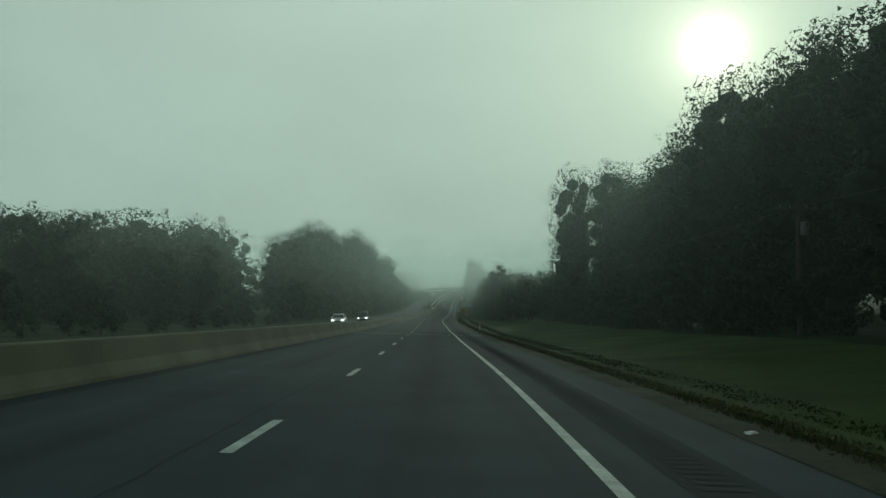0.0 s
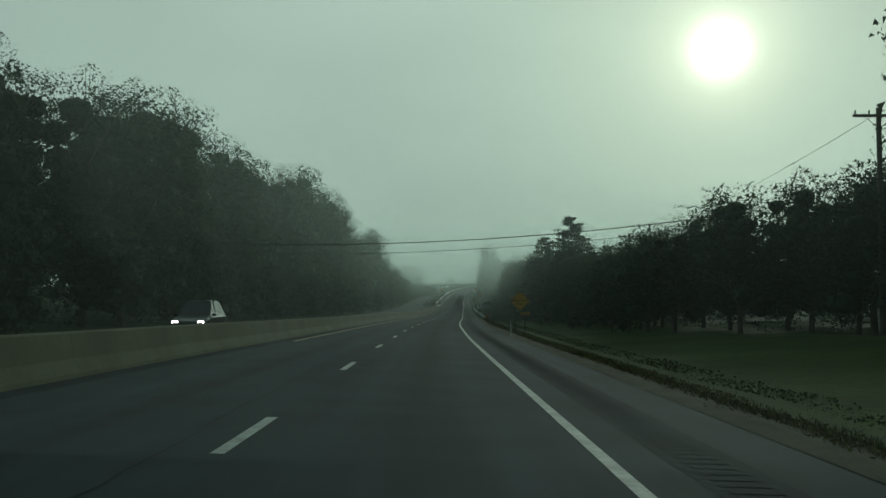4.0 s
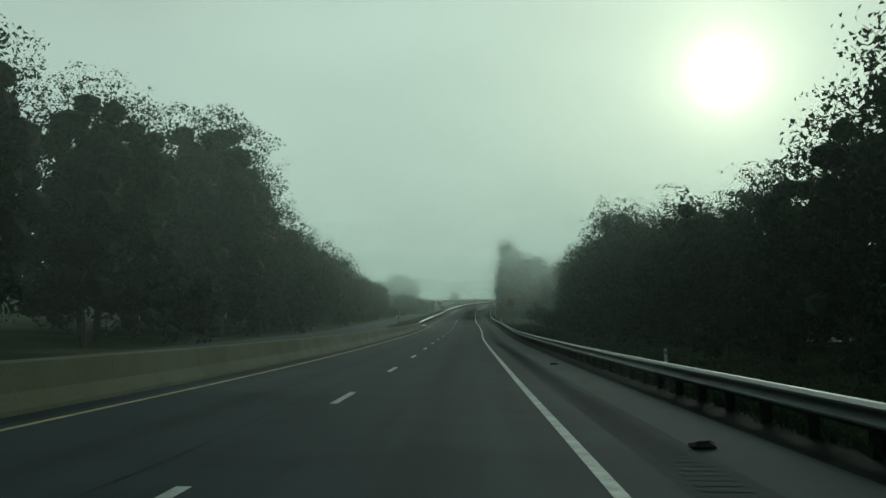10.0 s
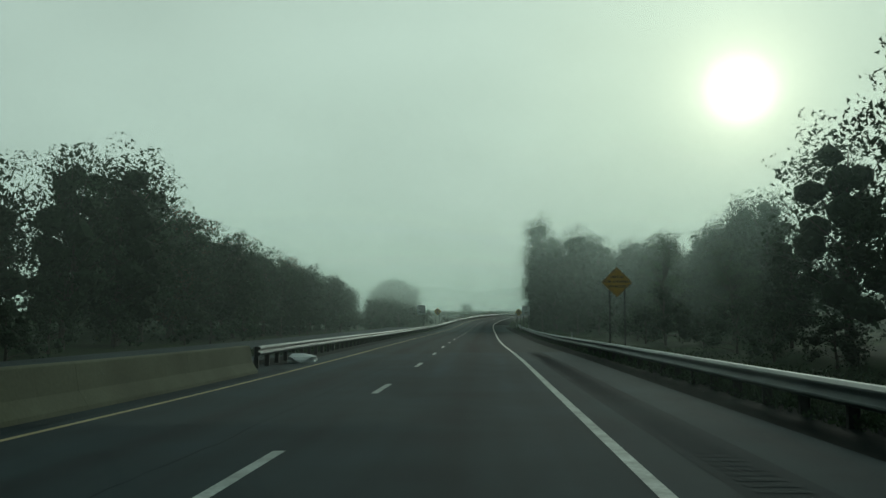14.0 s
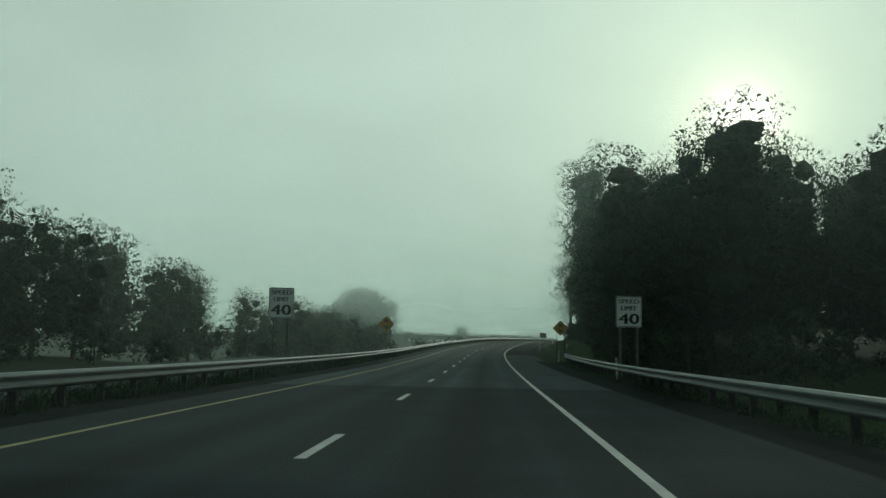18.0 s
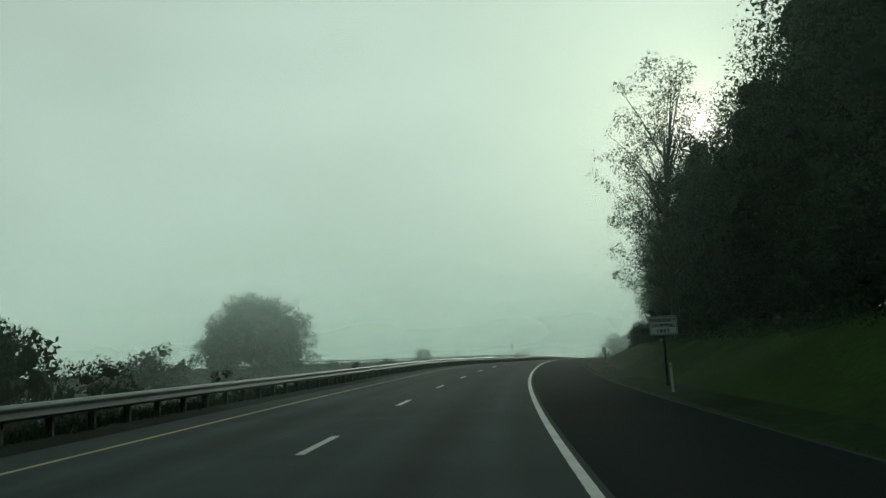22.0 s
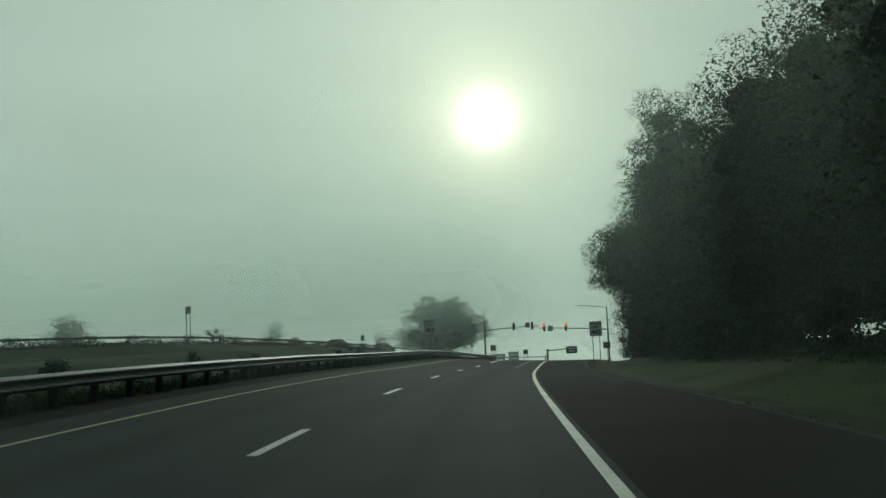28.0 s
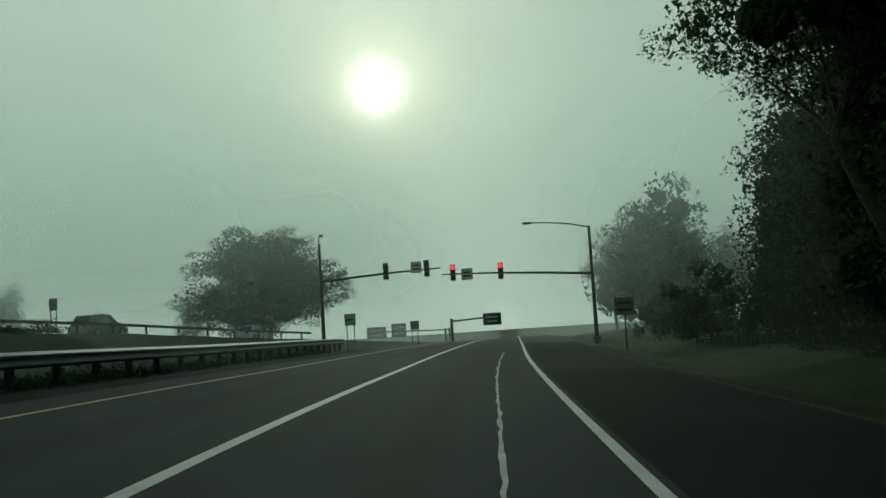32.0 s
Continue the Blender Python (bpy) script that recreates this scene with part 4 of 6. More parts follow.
def woods(name, s0, s1, l0, l1, height, count, seed, leaf=0.42, label="dense dark woods behind the roadside trees"):
    """Many trees too far in to tell apart: clumps of leaves on thin trunks, one object."""
    r = np.random.default_rng(seed)
    pts = []
    for i in range(count):
        s, l = r.uniform(s0, s1), r.uniform(l0, l1)
        g = float(land(s, l))
        top = (height(s) if callable(height) else height) * r.uniform(0.62, 1.0) - g
        c, rad, lobe = crown_clumps(r, top, max(6.0, top * 0.5), 0.0, 9, 44, 0.11)
        x, y, z = spot(s, l, g)
        pts.append(leaf_mesh(leaf_cloud(r, c, rad, 620) + np.array([x, y, z]), leaf * 0.75, seed=seed + i))
        pts.append(lobe_hearts(r, lobe, 0.55) + np.array([x, y, z]))
    return tagged(leaves_object(name, np.concatenate(pts), M["leaf_far"]), label, "woods", kind="stuff")


# right-hand side
H_R1 = rise([(15, 22), (70, 23.5), (88, 24.5), (107, 23), (120, 22.5), (133, 21.5), (146, 25.5), (158, 24), (165, 12)])
row(TALL, 22, 152, rise([(22, 26), (80, 27), (110, 28.5), (150, 28.2)]), 7.0, H_R1, 20, 1.5, 0.08)
plant(TALL[3], 138, 25.5, 25 / 20, 1.05)
plant(TALL[1], 147, 21.6, 25.2 / 20, 1.0)
woods("undergrowth", 5, 160, 21, 25, 9.0, 36, 21, 0.3, label="dense dark undergrowth along the foot of the woods")
woods("woods_right", -10, 160, 29, 55, rise([(0, 23), (100, 22), (160, 19)]), 85, 3)
H_R2 = rise([(160, 9), (200, 7), (215, 7.5), (225, 9), (259, 9.5), (270, 11.5), (288, 11), (293, 12), (300, 14), (309, 14.5), (318, 11.5), (328, 10.2), (347, 11), (358, 11), (366, 13), (374, 15), (382, 13.6), (389, 13), (397, 13), (404, 12.8), (414, 13.2), (422, 12), (428, 8), (432, 6), (440, 5)])
for s, l, h in ((205, 12.6, 6.2), (226, 14.6, 12.5), (254, 13.7, 12.1), (232, 17.8, 8.0), (248, 16, 9.0), (213, 15.5, 7.5)):
    plant(PINES[int(s + l) % 2], s, l, (h - float(land(s, l)) + 0.1) / 12, (h - float(land(s, l))) / 12 * (1.15 if h > 11 else 0.9))
row(EDGE, 162, 430, 16.5, 5.5, H_R2, 11, 1.2, 0.07)
woods("trees_behind", 162, 424, 20, 26, lambda s: H_R2(s) * 1.08, 60, 22, 0.28, label="dark trees crowded behind the roadside row")
row(BUSH, 60, 150, 20.0, 5.0, 3.4, 3.2, 0.8, 0.2)
row(EDGE, 150, 168, 19.5, 3.8, 9.5, 11, 0.8, 0.1, 1.1)
row(EDGE, 168, 222, 14.0, 5.0, 7.5, 11, 0.8, 0.1, 1.1)
row(BUSH, 178, 440, 11.5, 7.0, 2.8, 3.2, 1.2, 0.3)
woods("woods_right_low", 160, 428, 26, 50, lambda s: H_R2(s) * 1.15, 44, 4, 0.36)
woods("undergrowth_right", 236, 428, 16.5, 21, 4.6, 46, 26, 0.26, label="dense dark undergrowth at the foot of the roadside trees")
plant(SPARSE[0], 458, 14.5, 9.0 / 18, 0.55)
plant(SPARSE[1], 447, 17, 7.0 / 18, 0.6)
row(BUSH, 440, 545, 14, 6.0, 3.6, 3.2, 2.5, 0.3)
row(FAR, 470, 540, 26, 9, 7, 11, 4, 0.2)
woods("woods_right_bend", 505, 562, 25, 50, 15.5, 34, 12)
row(TALL, 475, 550, 28, 6.5, 15.2, 20, 2.5, 0.06)
row(BUSH, 530, 566, 9.3, 4, 3.0, 3.2, 0.5, 0.2)
plant(TALL[0], 553, 9.4, 16.5 / 20, 0.82)
plant(EDGE[2], 374, 15.2, 15 / 11, 1.15)
plant(HERO[0], 606, 11.8, 25 / 20, 1.1)
plant(TALL[2], 547, 15.6, 18.4 / 20, 0.95, 30)
row(TALL, 552, 585, 20, 5.5, 18.0, 20, 1.0, 0.06)
row(TALL, 545, 580, 26, 6, 15.8, 20, 1.5, 0.06)
plant(HERO[2], 634, 15.5, 22 / 20, 1.0)
plant(HERO[1], 752, 13.6, 24 / 20, 1.05)
plant(NEAR, 824, 13.0, 24 / 20, 1.05, 20)
H_R3 = rise([(540, 14), (553, 16.5), (575, 18), (609, 17), (633, 18), (660, 18), (690, 16.8), (720, 17), (747, 19), (800, 18), (830, 21), (845, 17), (860, 8.5)])
RIGHT_EDGE = rise([(547, 11.5), (600, 13.0), (650, 14.8), (690, 15.5), (760, 15.5), (846, 14)])
row(TALL, 547, 598, RIGHT_EDGE, 7.5, H_R3, 20, 1.2, 0.08)
row(HERO, 604, 846, RIGHT_EDGE, 9.0, H_R3, 20, 1.2, 0.08, 1.1)
row(EDGE, 543, 852, rise([(543, 10.2), (600, 12.0), (650, 13.6), (690, 14.2), (760, 14), (852, 12.5)]), 6.5, 7.5, 11, 0.8, 0.2)
plant(SPARSE[0], 652, 10.2, 18.5 / 18, 1.0)
plant(SPARSE[1], 664, 11.2, 17 / 18, 0.9)
plant(NEAR, 838, 12.0, 20 / 20, 0.95, 140)
plant(OVERHANG, 842, 9.2, 1.02, 0.98, 200)
row(BUSH, 800, 862, 12.0, 3.6, 3.6, 3.2, 0.6, 0.2)
plant(NEAR, 848, 11.8, 15.5 / 20, 0.8)
for s, l, h in ((839, 10.6, 10), (846, 10.8, 10), (845, 12.0, 10.6), (843, 12.6, 11.5), (849, 12.6, 10.5), (853, 11.8, 9), (857, 12.4, 10), (861, 13.2, 9.5), (864, 12.6, 5), (872, 11.6, 3.4)):
    plant(EDGE[int(s) % 4], s, l, h / 11, max(h / 11, 0.5))
row(BUSH, 796, 862, 15.5, 4.0, 4.2, 3.2, 1.0, 0.2)
row(BUSH, 560, 866, 10.6, 8, 4.0, 3.2, 0.8, 0.35)
woods("woods_right_far", 548, 862, 17, 44, lambda s: H_R3(s) * 1.0, 90, 6, 0.36)
row(BUSH, 868, 890, 10.5, 6, 2.6, 3.2, 1.0, 0.3)
row(FAR, 903, 950, 15.5, 9, rise([(903, 14.2), (945, 16)]), 11, 2.0, 0.12, 0.8)
row(FAR, 915, 990, 25, 12, 12.5, 11, 4, 0.15, 0.9)
woods("undergrowth_bend", 575, 858, 15.5, 20, 7.0, 60, 25, 0.3, label="dense dark undergrowth inside the woods on the bend")
# left-hand side
H_L = rise([(60, 9), (120, 11), (160, 16), (180, 19), (192, 20.8), (204, 19.5), (213, 20), (223, 21.5), (229, 20.5), (240, 21), (262, 24.5), (277, 24), (290, 24), (300, 24.5), (313, 21), (322, 18), (328, 19.5), (339, 18), (350, 20), (357, 22), (369, 22), (380, 21.5), (386, 17.8), (392, 17), (398, 15.5), (404, 14.8), (417, 12.5), (427, 11), (435, 13.5), (447, 13), (465, 10.5), (494, 9.6), (520, 9.2), (535, 9.8), (556, 9.2), (577, 7.8), (592, 7.0), (620, 5.8)])
row(TALL, 152, 384, -24.5, 8.2, H_L, 20, 1.2, 0.08)
woods("undergrowth_left", 130, 396, -24, -20.5, 8.0, 55, 23, 0.3, label="dense dark undergrowth below the tall trees")
row(EDGE, 388, 512, -23.5, 5.5, H_L, 11, 1.2, 0.1)
row(RUST, 456, 520, -26.5, 8.5, lambda s: H_L(s) * 1.12, 12, 1.5, 0.1)
row(EDGE, 515, 585, -26, 6.5, H_L, 11, 2.0, 0.12)
row(EDGE, 588, 618, -24, 5.5, 6.4, 11, 1.5, 0.12, 1.1)
row(BUSH, 420, 640, -20.5, 7.5, 2.8, 3.2, 1.0, 0.3)
woods("woods_left", 90, 400, -60, -28, lambda s: max(14, H_L(s)), 80, 8)
woods("woods_left_low", 395, 560, -45, -28, lambda s: H_L(s) * 1.05, 34, 9, 0.34)
row(ROUND, 75, 170, -42, 10, rise([(75, 12), (110, 13.5), (135, 17), (170, 17.5)]), 14, 5, 0.15, 1.1)
woods("thicket_left", 60, 165, -38, -30, 6.5, 26, 24, 0.3, label="low thicket before the foggy trees")
row(BUSH, 20, 150, -23, 7, 2.0, 3.2, 1.5, 0.3)
plant(ROUND[0], 160, -40, (19.5 - float(land(160, -40))) / 14, 1.1, 10)
plant(BIG_ROUND, 760, -64.3, (16.8 - float(land(760, -64.3))) / 14.5, 1.12, 40)
for s, l, h in ((745, -54, 4.0), (700, -47, 5.0), (706, -51, 4.2), (692, -44, 3.0), (770, -53, 3.0)):
    plant(BUSH[int(s) % 3], s, l, (h - float(land(s, l))) / 3.2, (h - float(land(s, l))) / 3.2 * 1.1)
for s, l, h, k in ((836, -34, 2.1, 0), (841, -33.5, 1.4, 1), (857, -32.5, 1.9, 2), (848, -33, 0.9, 0)):
    plant(BUSH[k], s, l, h / 3.2, h / 3.2 * 0.9)
plant(BUSH[1], 627, -18.2, 5.2 / 3.2, 1.3)
plant(EDGE[0], 628, -19.5, 5.6 / 11, 0.6)
plant(EDGE[2], 612, -19.6, 6.6 / 11, 0.75)
plant(EDGE[1], 605.5, -20.4, 7.2 / 11, 0.8)
plant(ROUND[1], 899, -90, (12.6 - float(land(899, -90))) / 14, 0.72)
plant(EDGE[1], 950, -70, 13 / 11, 0.9)
plant(EDGE[3], 962, -48, 9.5 / 11, 0.8)
plant(CROSSING, 916, -24.7, (13.6 - float(land(916, -23.4))) / 14, 1.22, 75)
row(BUSH, 640, 850, -13.5, 9, 1.1, 3.2, 1.5, 0.4)
for k in ALL_KINDS:
    for o in (*k.children_recursive, k):
        bpy.data.objects.remove(o)

# ---- signs, poles, signals ----


def slab(name, w, h, t, mat, parent, y=0.0, z=0.0, x=0.0, corner=0.05, turn=0.0, label=""):
    """An upright plate with rounded corners, facing -y."""
    pts = []
    for cx, cz, a0 in ((w / 2 - corner, h / 2 - corner, 0), (-w / 2 + corner, h / 2 - corner, 90), (-w / 2 + corner, -h / 2 + corner, 180), (w / 2 - corner, -h / 2 + corner, 270)):
        for k in range(4):
            a = radians(a0 + 30 * k)
            pts.append((cx + corner * math.cos(a), cz + corner * math.sin(a)))
    c, s = math.cos(radians(turn)), math.sin(radians(turn))
    pts = [(px * c - pz * s + x, px * s + pz * c + z) for px, pz in pts]
    n = len(pts)
    v = [(px, y, pz) for px, pz in pts] + [(px, y + t, pz) for px, pz in pts]
    f = [tuple(range(n))[::-1], tuple(range(n, 2 * n))] + [(i, (i + 1) % n, n + (i + 1) % n, n + i) for i in range(n)]
    return mesh_object(name, v, f, mat, parent, label=label)


def ring(name, w, h, mat, parent, y, z, width=0.018, inset=0.02, turn=0.0):
    """The printed border of a sign."""
    c, s = math.cos(radians(turn)), math.sin(radians(turn))
    v = []
    for k in (inset, inset + width):
        for sx, sz in ((1, 1), (-1, 1), (-1, -1), (1, -1)):
            px, pz = sx * (w / 2 - k), sz * (h / 2 - k)
            v.append((px * c - pz * s, y, px * s + pz * c + z))
    f = [(i, (i + 1) % 4, 4 + (i + 1) % 4, 4 + i) for i in range(4)]
    return mesh_object(name, v, f, mat, parent)


def words(body, width, height, x, y, z, mat, parent):
    """Lettering in the built-in font, fitted to a width and height."""
    cu = bpy.data.curves.new("lettering", "FONT")
    cu.body, cu.size, cu.align_x, cu.align_y, cu.resolution_u, cu.offset = body, 1.0, "CENTER", "CENTER", 3, 0.0
    tmp = bpy.data.objects.new("lettering", cu)
    scene.collection.objects.link(tmp)
    me = bpy.data.meshes.new_from_object(tmp.evaluated_get(bpy.context.evaluated_depsgraph_get()))
    bpy.data.objects.remove(tmp)
    bpy.data.curves.remove(cu)
    co = np.zeros(len(me.vertices) * 3)
    me.vertices.foreach_get("co", co)
    co = co.reshape(-1, 3)
    lo, hi = co.min(0), co.max(0)
    q = np.zeros_like(co)
    q[:, 0] = (co[:, 0] - (lo[0] + hi[0]) / 2) / (hi[0] - lo[0]) * width + x
    q[:, 2] = (co[:, 1] - (lo[1] + hi[1]) / 2) / (hi[1] - lo[1]) * height + z
    faces = [tuple(p.vertices) for p in me.polygons]
    bpy.data.meshes.remove(me)
    # strokes thickened by three close layers
    v, f = [], []
    for k in (-1, 0, 1):
        a = q.copy()
        a[:, 0] += k * 0.055 * height
        a[:, 1] = y - 0.0006 * (k + 1)
        f += [tuple(n + len(v) for n in p) for p in faces]
        v += [tuple(p) for p in a]
    return mesh_object("lettering", v, f, mat, parent)


def bars(parent, mat, rows, y, z, height):
    """Lettering too blurred to read: plain bars in its place."""
    for i, (w, dz) in enumerate(rows):
        mesh_object("lettering", [(-w / 2, y, z + dz - height / 2), (w / 2, y, z + dz - height / 2), (w / 2, y, z + dz + height / 2), (-w / 2, y, z + dz + height / 2)], [(0, 1, 2, 3)], mat, parent)


def post_part(parent, x, y, z0, z1, mat, w=0.06):
    bm = bmesh.new()
    for dx, dy, ww, dd in ((0, 0.02, w, 0.006), (-w / 2, 0, 0.006, 0.045), (w / 2, 0, 0.006, 0.045)):
        bmesh.ops.create_cube(bm, size=1, matrix=Matrix.Translation((x + dx, y + dy, (z0 + z1) / 2)) @ Matrix.Diagonal((ww, dd, z1 - z0, 1)))
    return part("post", bm, mat, parent)


def sign_root(s, l, label, group="road signs", turn=0.0, base=None):
    root = tagged(new("road_sign"), label, "road sign", group=group)
    g = float(land(s, l)) if base is None else base
    root.matrix_world = pose(*spot(s, l, g), 0, 0, heading(s) + turn)
    return root, g


def speed_sign(s, l, h, w, ht, lines, label, turn=0.0, post=None, spread=0.55, thick=0.06):
    """A white sign on two posts. lines: text, share of width, share of height, place up the sign. h: middle above the road."""
    root, g = sign_root(s, l, label, turn=turn)
    z = h - g
    slab("panel", w, ht, 0.008, M["sign_white"], root, 0, z, corner=0.06)
    slab("panel_back", w * 0.99, ht * 0.99, 0.004, M["sign_back"], root, 0.0085, z, corner=0.06)
    ring("border", w, ht, M["sign_black"], root, -0.002, z, 0.02 * w / 0.9)
    for body, ws, hs, up in lines:
        words(body, w * ws, ht * hs, 0, -0.003, z + ht * up, M["sign_black"], root)
    for x in (-w * spread / 2, w * spread / 2):
        post_part(root, x, thick / 2 + 0.005, -0.4, z + ht * 0.45, post or M["post_steel"], thick)
    return root


LIMIT = [("SPEED", 0.8, 0.14, 0.34), ("LIMIT", 0.6, 0.14, 0.12), ("40", 0.78, 0.33, -0.225)]
speed_sign(277.5, 4.17, 1.84, 1.0, 1.1, [("REDUCED", 0.84, 0.12, 0.345), ("SPEED", 0.58, 0.12, 0.155), ("40", 0.6, 0.24, -0.1), ("AHEAD", 0.6, 0.12, -0.35)],
           "white sign reading REDUCED SPEED 40 AHEAD behind the guardrail")
speed_sign(531, 6.3, 3.09, 1.2, 1.45, LIMIT, "tall white SPEED LIMIT 40 sign on grey timber posts", post=M["post_timber"], spread=0.66, thick=0.13)
speed_sign(530.5, -10.1, 3.2, 1.2, 1.45, LIMIT, "white SPEED LIMIT 40 sign beyond the median rail", post=M["dark_steel"])
speed_sign(830, 5.56, 3.0, 1.12, 1.36, LIMIT, "white SPEED LIMIT 40 sign on the grass before the signals")
speed_sign(832, -10.3, 3.05, 1.08, 1.4, LIMIT, "white SPEED LIMIT 40 sign behind the median rail on green posts", post=M["sign_green"])
STOPPING = [("EMERGENCY", 0.88, 0.2, 0.28), ("STOPPING", 0.84, 0.2, 0.0), ("ONLY", 0.45, 0.2, -0.28)]
r = speed_sign(245, 4.75, 2.05, 0.98, 0.8, STOPPING, "small white EMERGENCY STOPPING ONLY sign behind the guardrail end")
r = speed_sign(626, 6.0, 2.04, 0.97, 0.66, STOPPING, "small white EMERGENCY STOPPING ONLY sign on a leaning post", turn=4, spread=0.02)


def diamond(s, l, h, side, label, kind="signal", plaque=False, post=None):
    root, g = sign_root(s, l, label)
    z = h - g
    slab("panel", side, side, 0.008, M["sign_yellow"], root, 0, z, corner=0.05, turn=45)
    ring("border", side, side, M["sign_black"], root, -0.002, z, 0.022, 0.022, 45)
    if kind != "signal":
        for body, ws, hs, up in kind:
            words(body, side * 1.414 * ws, side * hs, 0, -0.003, z + side * 1.2 * up, M["sign_black"], root)
    else:
        slab("signal_symbol", side * 0.32, side * 0.82, 0.001, M["sign_black"], root, -0.003, z, corner=0.03)
        for dz, mat in ((0.26, "red_print"), (0.0, "amber_print"), (-0.26, "green_print")):
            slab("lamp_symbol", side * 0.24, side * 0.24, 0.001, M[mat], root, -0.005, z + side * dz, corner=side * 0.118)
    if plaque:
        slab("plaque", 0.62, 0.2, 0.006, M["sign_yellow"], root, -0.003, z - side * 0.86, 0.35, 0.03)
        mesh_object("lettering", [(0.1, -0.006, z - side * 0.86 - 0.05), (0.24, -0.006, z - side * 0.86 - 0.05), (0.24, -0.006, z - side * 0.86 + 0.05), (0.1, -0.006, z - side * 0.86 + 0.05)], [(0, 1, 2, 3)], M["sign_black"], root)
        words("MILE", 0.26, 0.09, 0.45, -0.006, z - side * 0.86, M["sign_black"], root)
    for x in (-side * 0.34, side * 0.34):
        post_part(root, x, 0.035, -0.4, z + side * 0.1, post or M["post_steel"])


diamond(176.3, 5.17, 1.98, 0.98, "yellow diamond EXPRESSWAY ENDS sign with a small MILE plaque", [("EXPRESSWAY", 0.84, 0.1, 0.03), ("ENDS", 0.34, 0.1, -0.16)], plaque=True)
diamond(430.5, 6.75, 3.46, 1.12, "yellow diamond sign reading WATCH FOR STOPPED VEHICLES", [("WATCH", 0.42, 0.1, 0.2), ("FOR STOPPED", 0.84, 0.1, 0.02), ("VEHICLES", 0.58, 0.1, -0.16)])
diamond(577, -10.2, 2.95, 1.1, "yellow diamond signal ahead sign beyond the median rail", "signal", post=M["dark_steel"])
diamond(577, 6.45, 2.95, 1.05, "yellow diamond signal ahead sign beside the woods", "signal")


def board(s, l, h, w, ht, mat, label, posts=2, turn=0.0, base=None, rows=1):
    """A plain sign board on posts, with its blurred writing as bars."""
    root, g = sign_root(s, l, label, turn=turn, base=base)
    z = h - g
    slab("panel", w, ht, 0.012, M[mat], root, 0, z, corner=0.04)
    if rows:
        bars(root, M["sign_white" if mat in ("sign_green",) else "sign_black"], [(w * 0.7, ht * (0.2 - 0.4 * i / max(rows - 1, 1)) if rows > 1 else 0) for i in range(rows)], -0.004, z, ht * 0.14)
    for x in ((-w * 0.33, w * 0.33) if posts == 2 else (0,)):
        post_part(root, x, 0.04, -0.4, z + ht * 0.4, M["dark_steel"])


board(397, -9.3, 2.1, 0.42, 0.85, "sign_white", "narrow white sign panel behind the median barrier", 1)
board(868, 6.35, 1.9, 0.95, 0.85, "sign_back", "grey square sign with blurred writing beside the signal pole", 1, rows=2)
board(900, -12.9, 2.45, 0.95, 1.0, "sign_back", "grey square sign on two thin posts past the crossing")
board(912, -8.7, 1.85, 0.85, 0.85, "sign_back", "small grey sign on two posts past the crossing")
board(885, -31.3, 4.45, 0.6, 0.85, "sign_back", "narrow grey sign back on two posts above the other road", rows=0)
board(893, -18.2, 4.7, 1.1, 0.8, "sign_back", "dark sign on two posts under the crossing tree", rows=0)
board(826, -32.2, 5.4, 0.55, 0.7, "sign_back", "narrow sign back on two tall posts above the bank", rows=0)
board(985, -23, 2.3, 3.4, 2.0, "sign_green", "large dim green guide sign far in the fog", rows=2)
board(985, -19.1, 2.5, 2.6, 2.4, "sign_green", "large dim guide sign far in the fog", rows=2)


def pipe(name, points, r0, r1, mat, parent, n=10):
    bm = bmesh.new()
    for i in range(len(points) - 1):
        f0, f1 = i / (len(points) - 1), (i + 1) / (len(points) - 1)
        limb(bm, points[i], points[i + 1], r0 + (r1 - r0) * f0, r0 + (r1 - r0) * f1, n)
    return part(name, bm, mat, parent, smooth=True)


def lathe(profile, n=16):
    """A turned solid about y from (y, radius) pairs."""
    bm = bmesh.new()
    rings = [[bm.verts.new((r * math.cos(2 * math.pi * i / n), y, r * math.sin(2 * math.pi * i / n))) for i in range(n)] for y, r in profile]
    for a, b in zip(rings[:-1], rings[1:]):
        for i in range(n):
            bm.faces.new((a[i], a[(i + 1) % n], b[(i + 1) % n], b[i]))
    bm.faces.new(rings[0][::-1])
    bm.faces.new(rings[-1])
    return bm


def signal_head(parent, x, z, lit, turn=0):
    """A three-lamp traffic signal: housing, lenses, visors."""
    hs = slab("signal_head", 0.36, 1.1, 0.22, M["signal_green"], parent, -0.2, z, x, 0.05)
    for k, dz in enumerate((0.35, 0.0, -0.35)):
        bm = lathe([(-0.215, 0.145), (-0.225, 0.13), (-0.232, 0.08), (-0.234, 0.02)])
        bmesh.ops.translate(bm, verts=bm.verts, vec=(x, 0, z + dz))
        part("lens", bm, M["red_lamp"] if lit and k == 0 else M["lens_dark"], hs, "lit red lens" if lit and k == 0 else "")
        v, f = [], []
        for i in range(11):
            a = radians(-25 + 23 * i)
            for y in (-0.2, -0.42):
                v.append((x + 0.15 * math.cos(a), y, z + dz + 0.15 * math.sin(a)))
        for i in range(10):
            f.append((2 * i, 2 * i + 2, 2 * i + 3, 2 * i + 1))
        mesh_object("visor", v, f, M["signal_green"], hs)


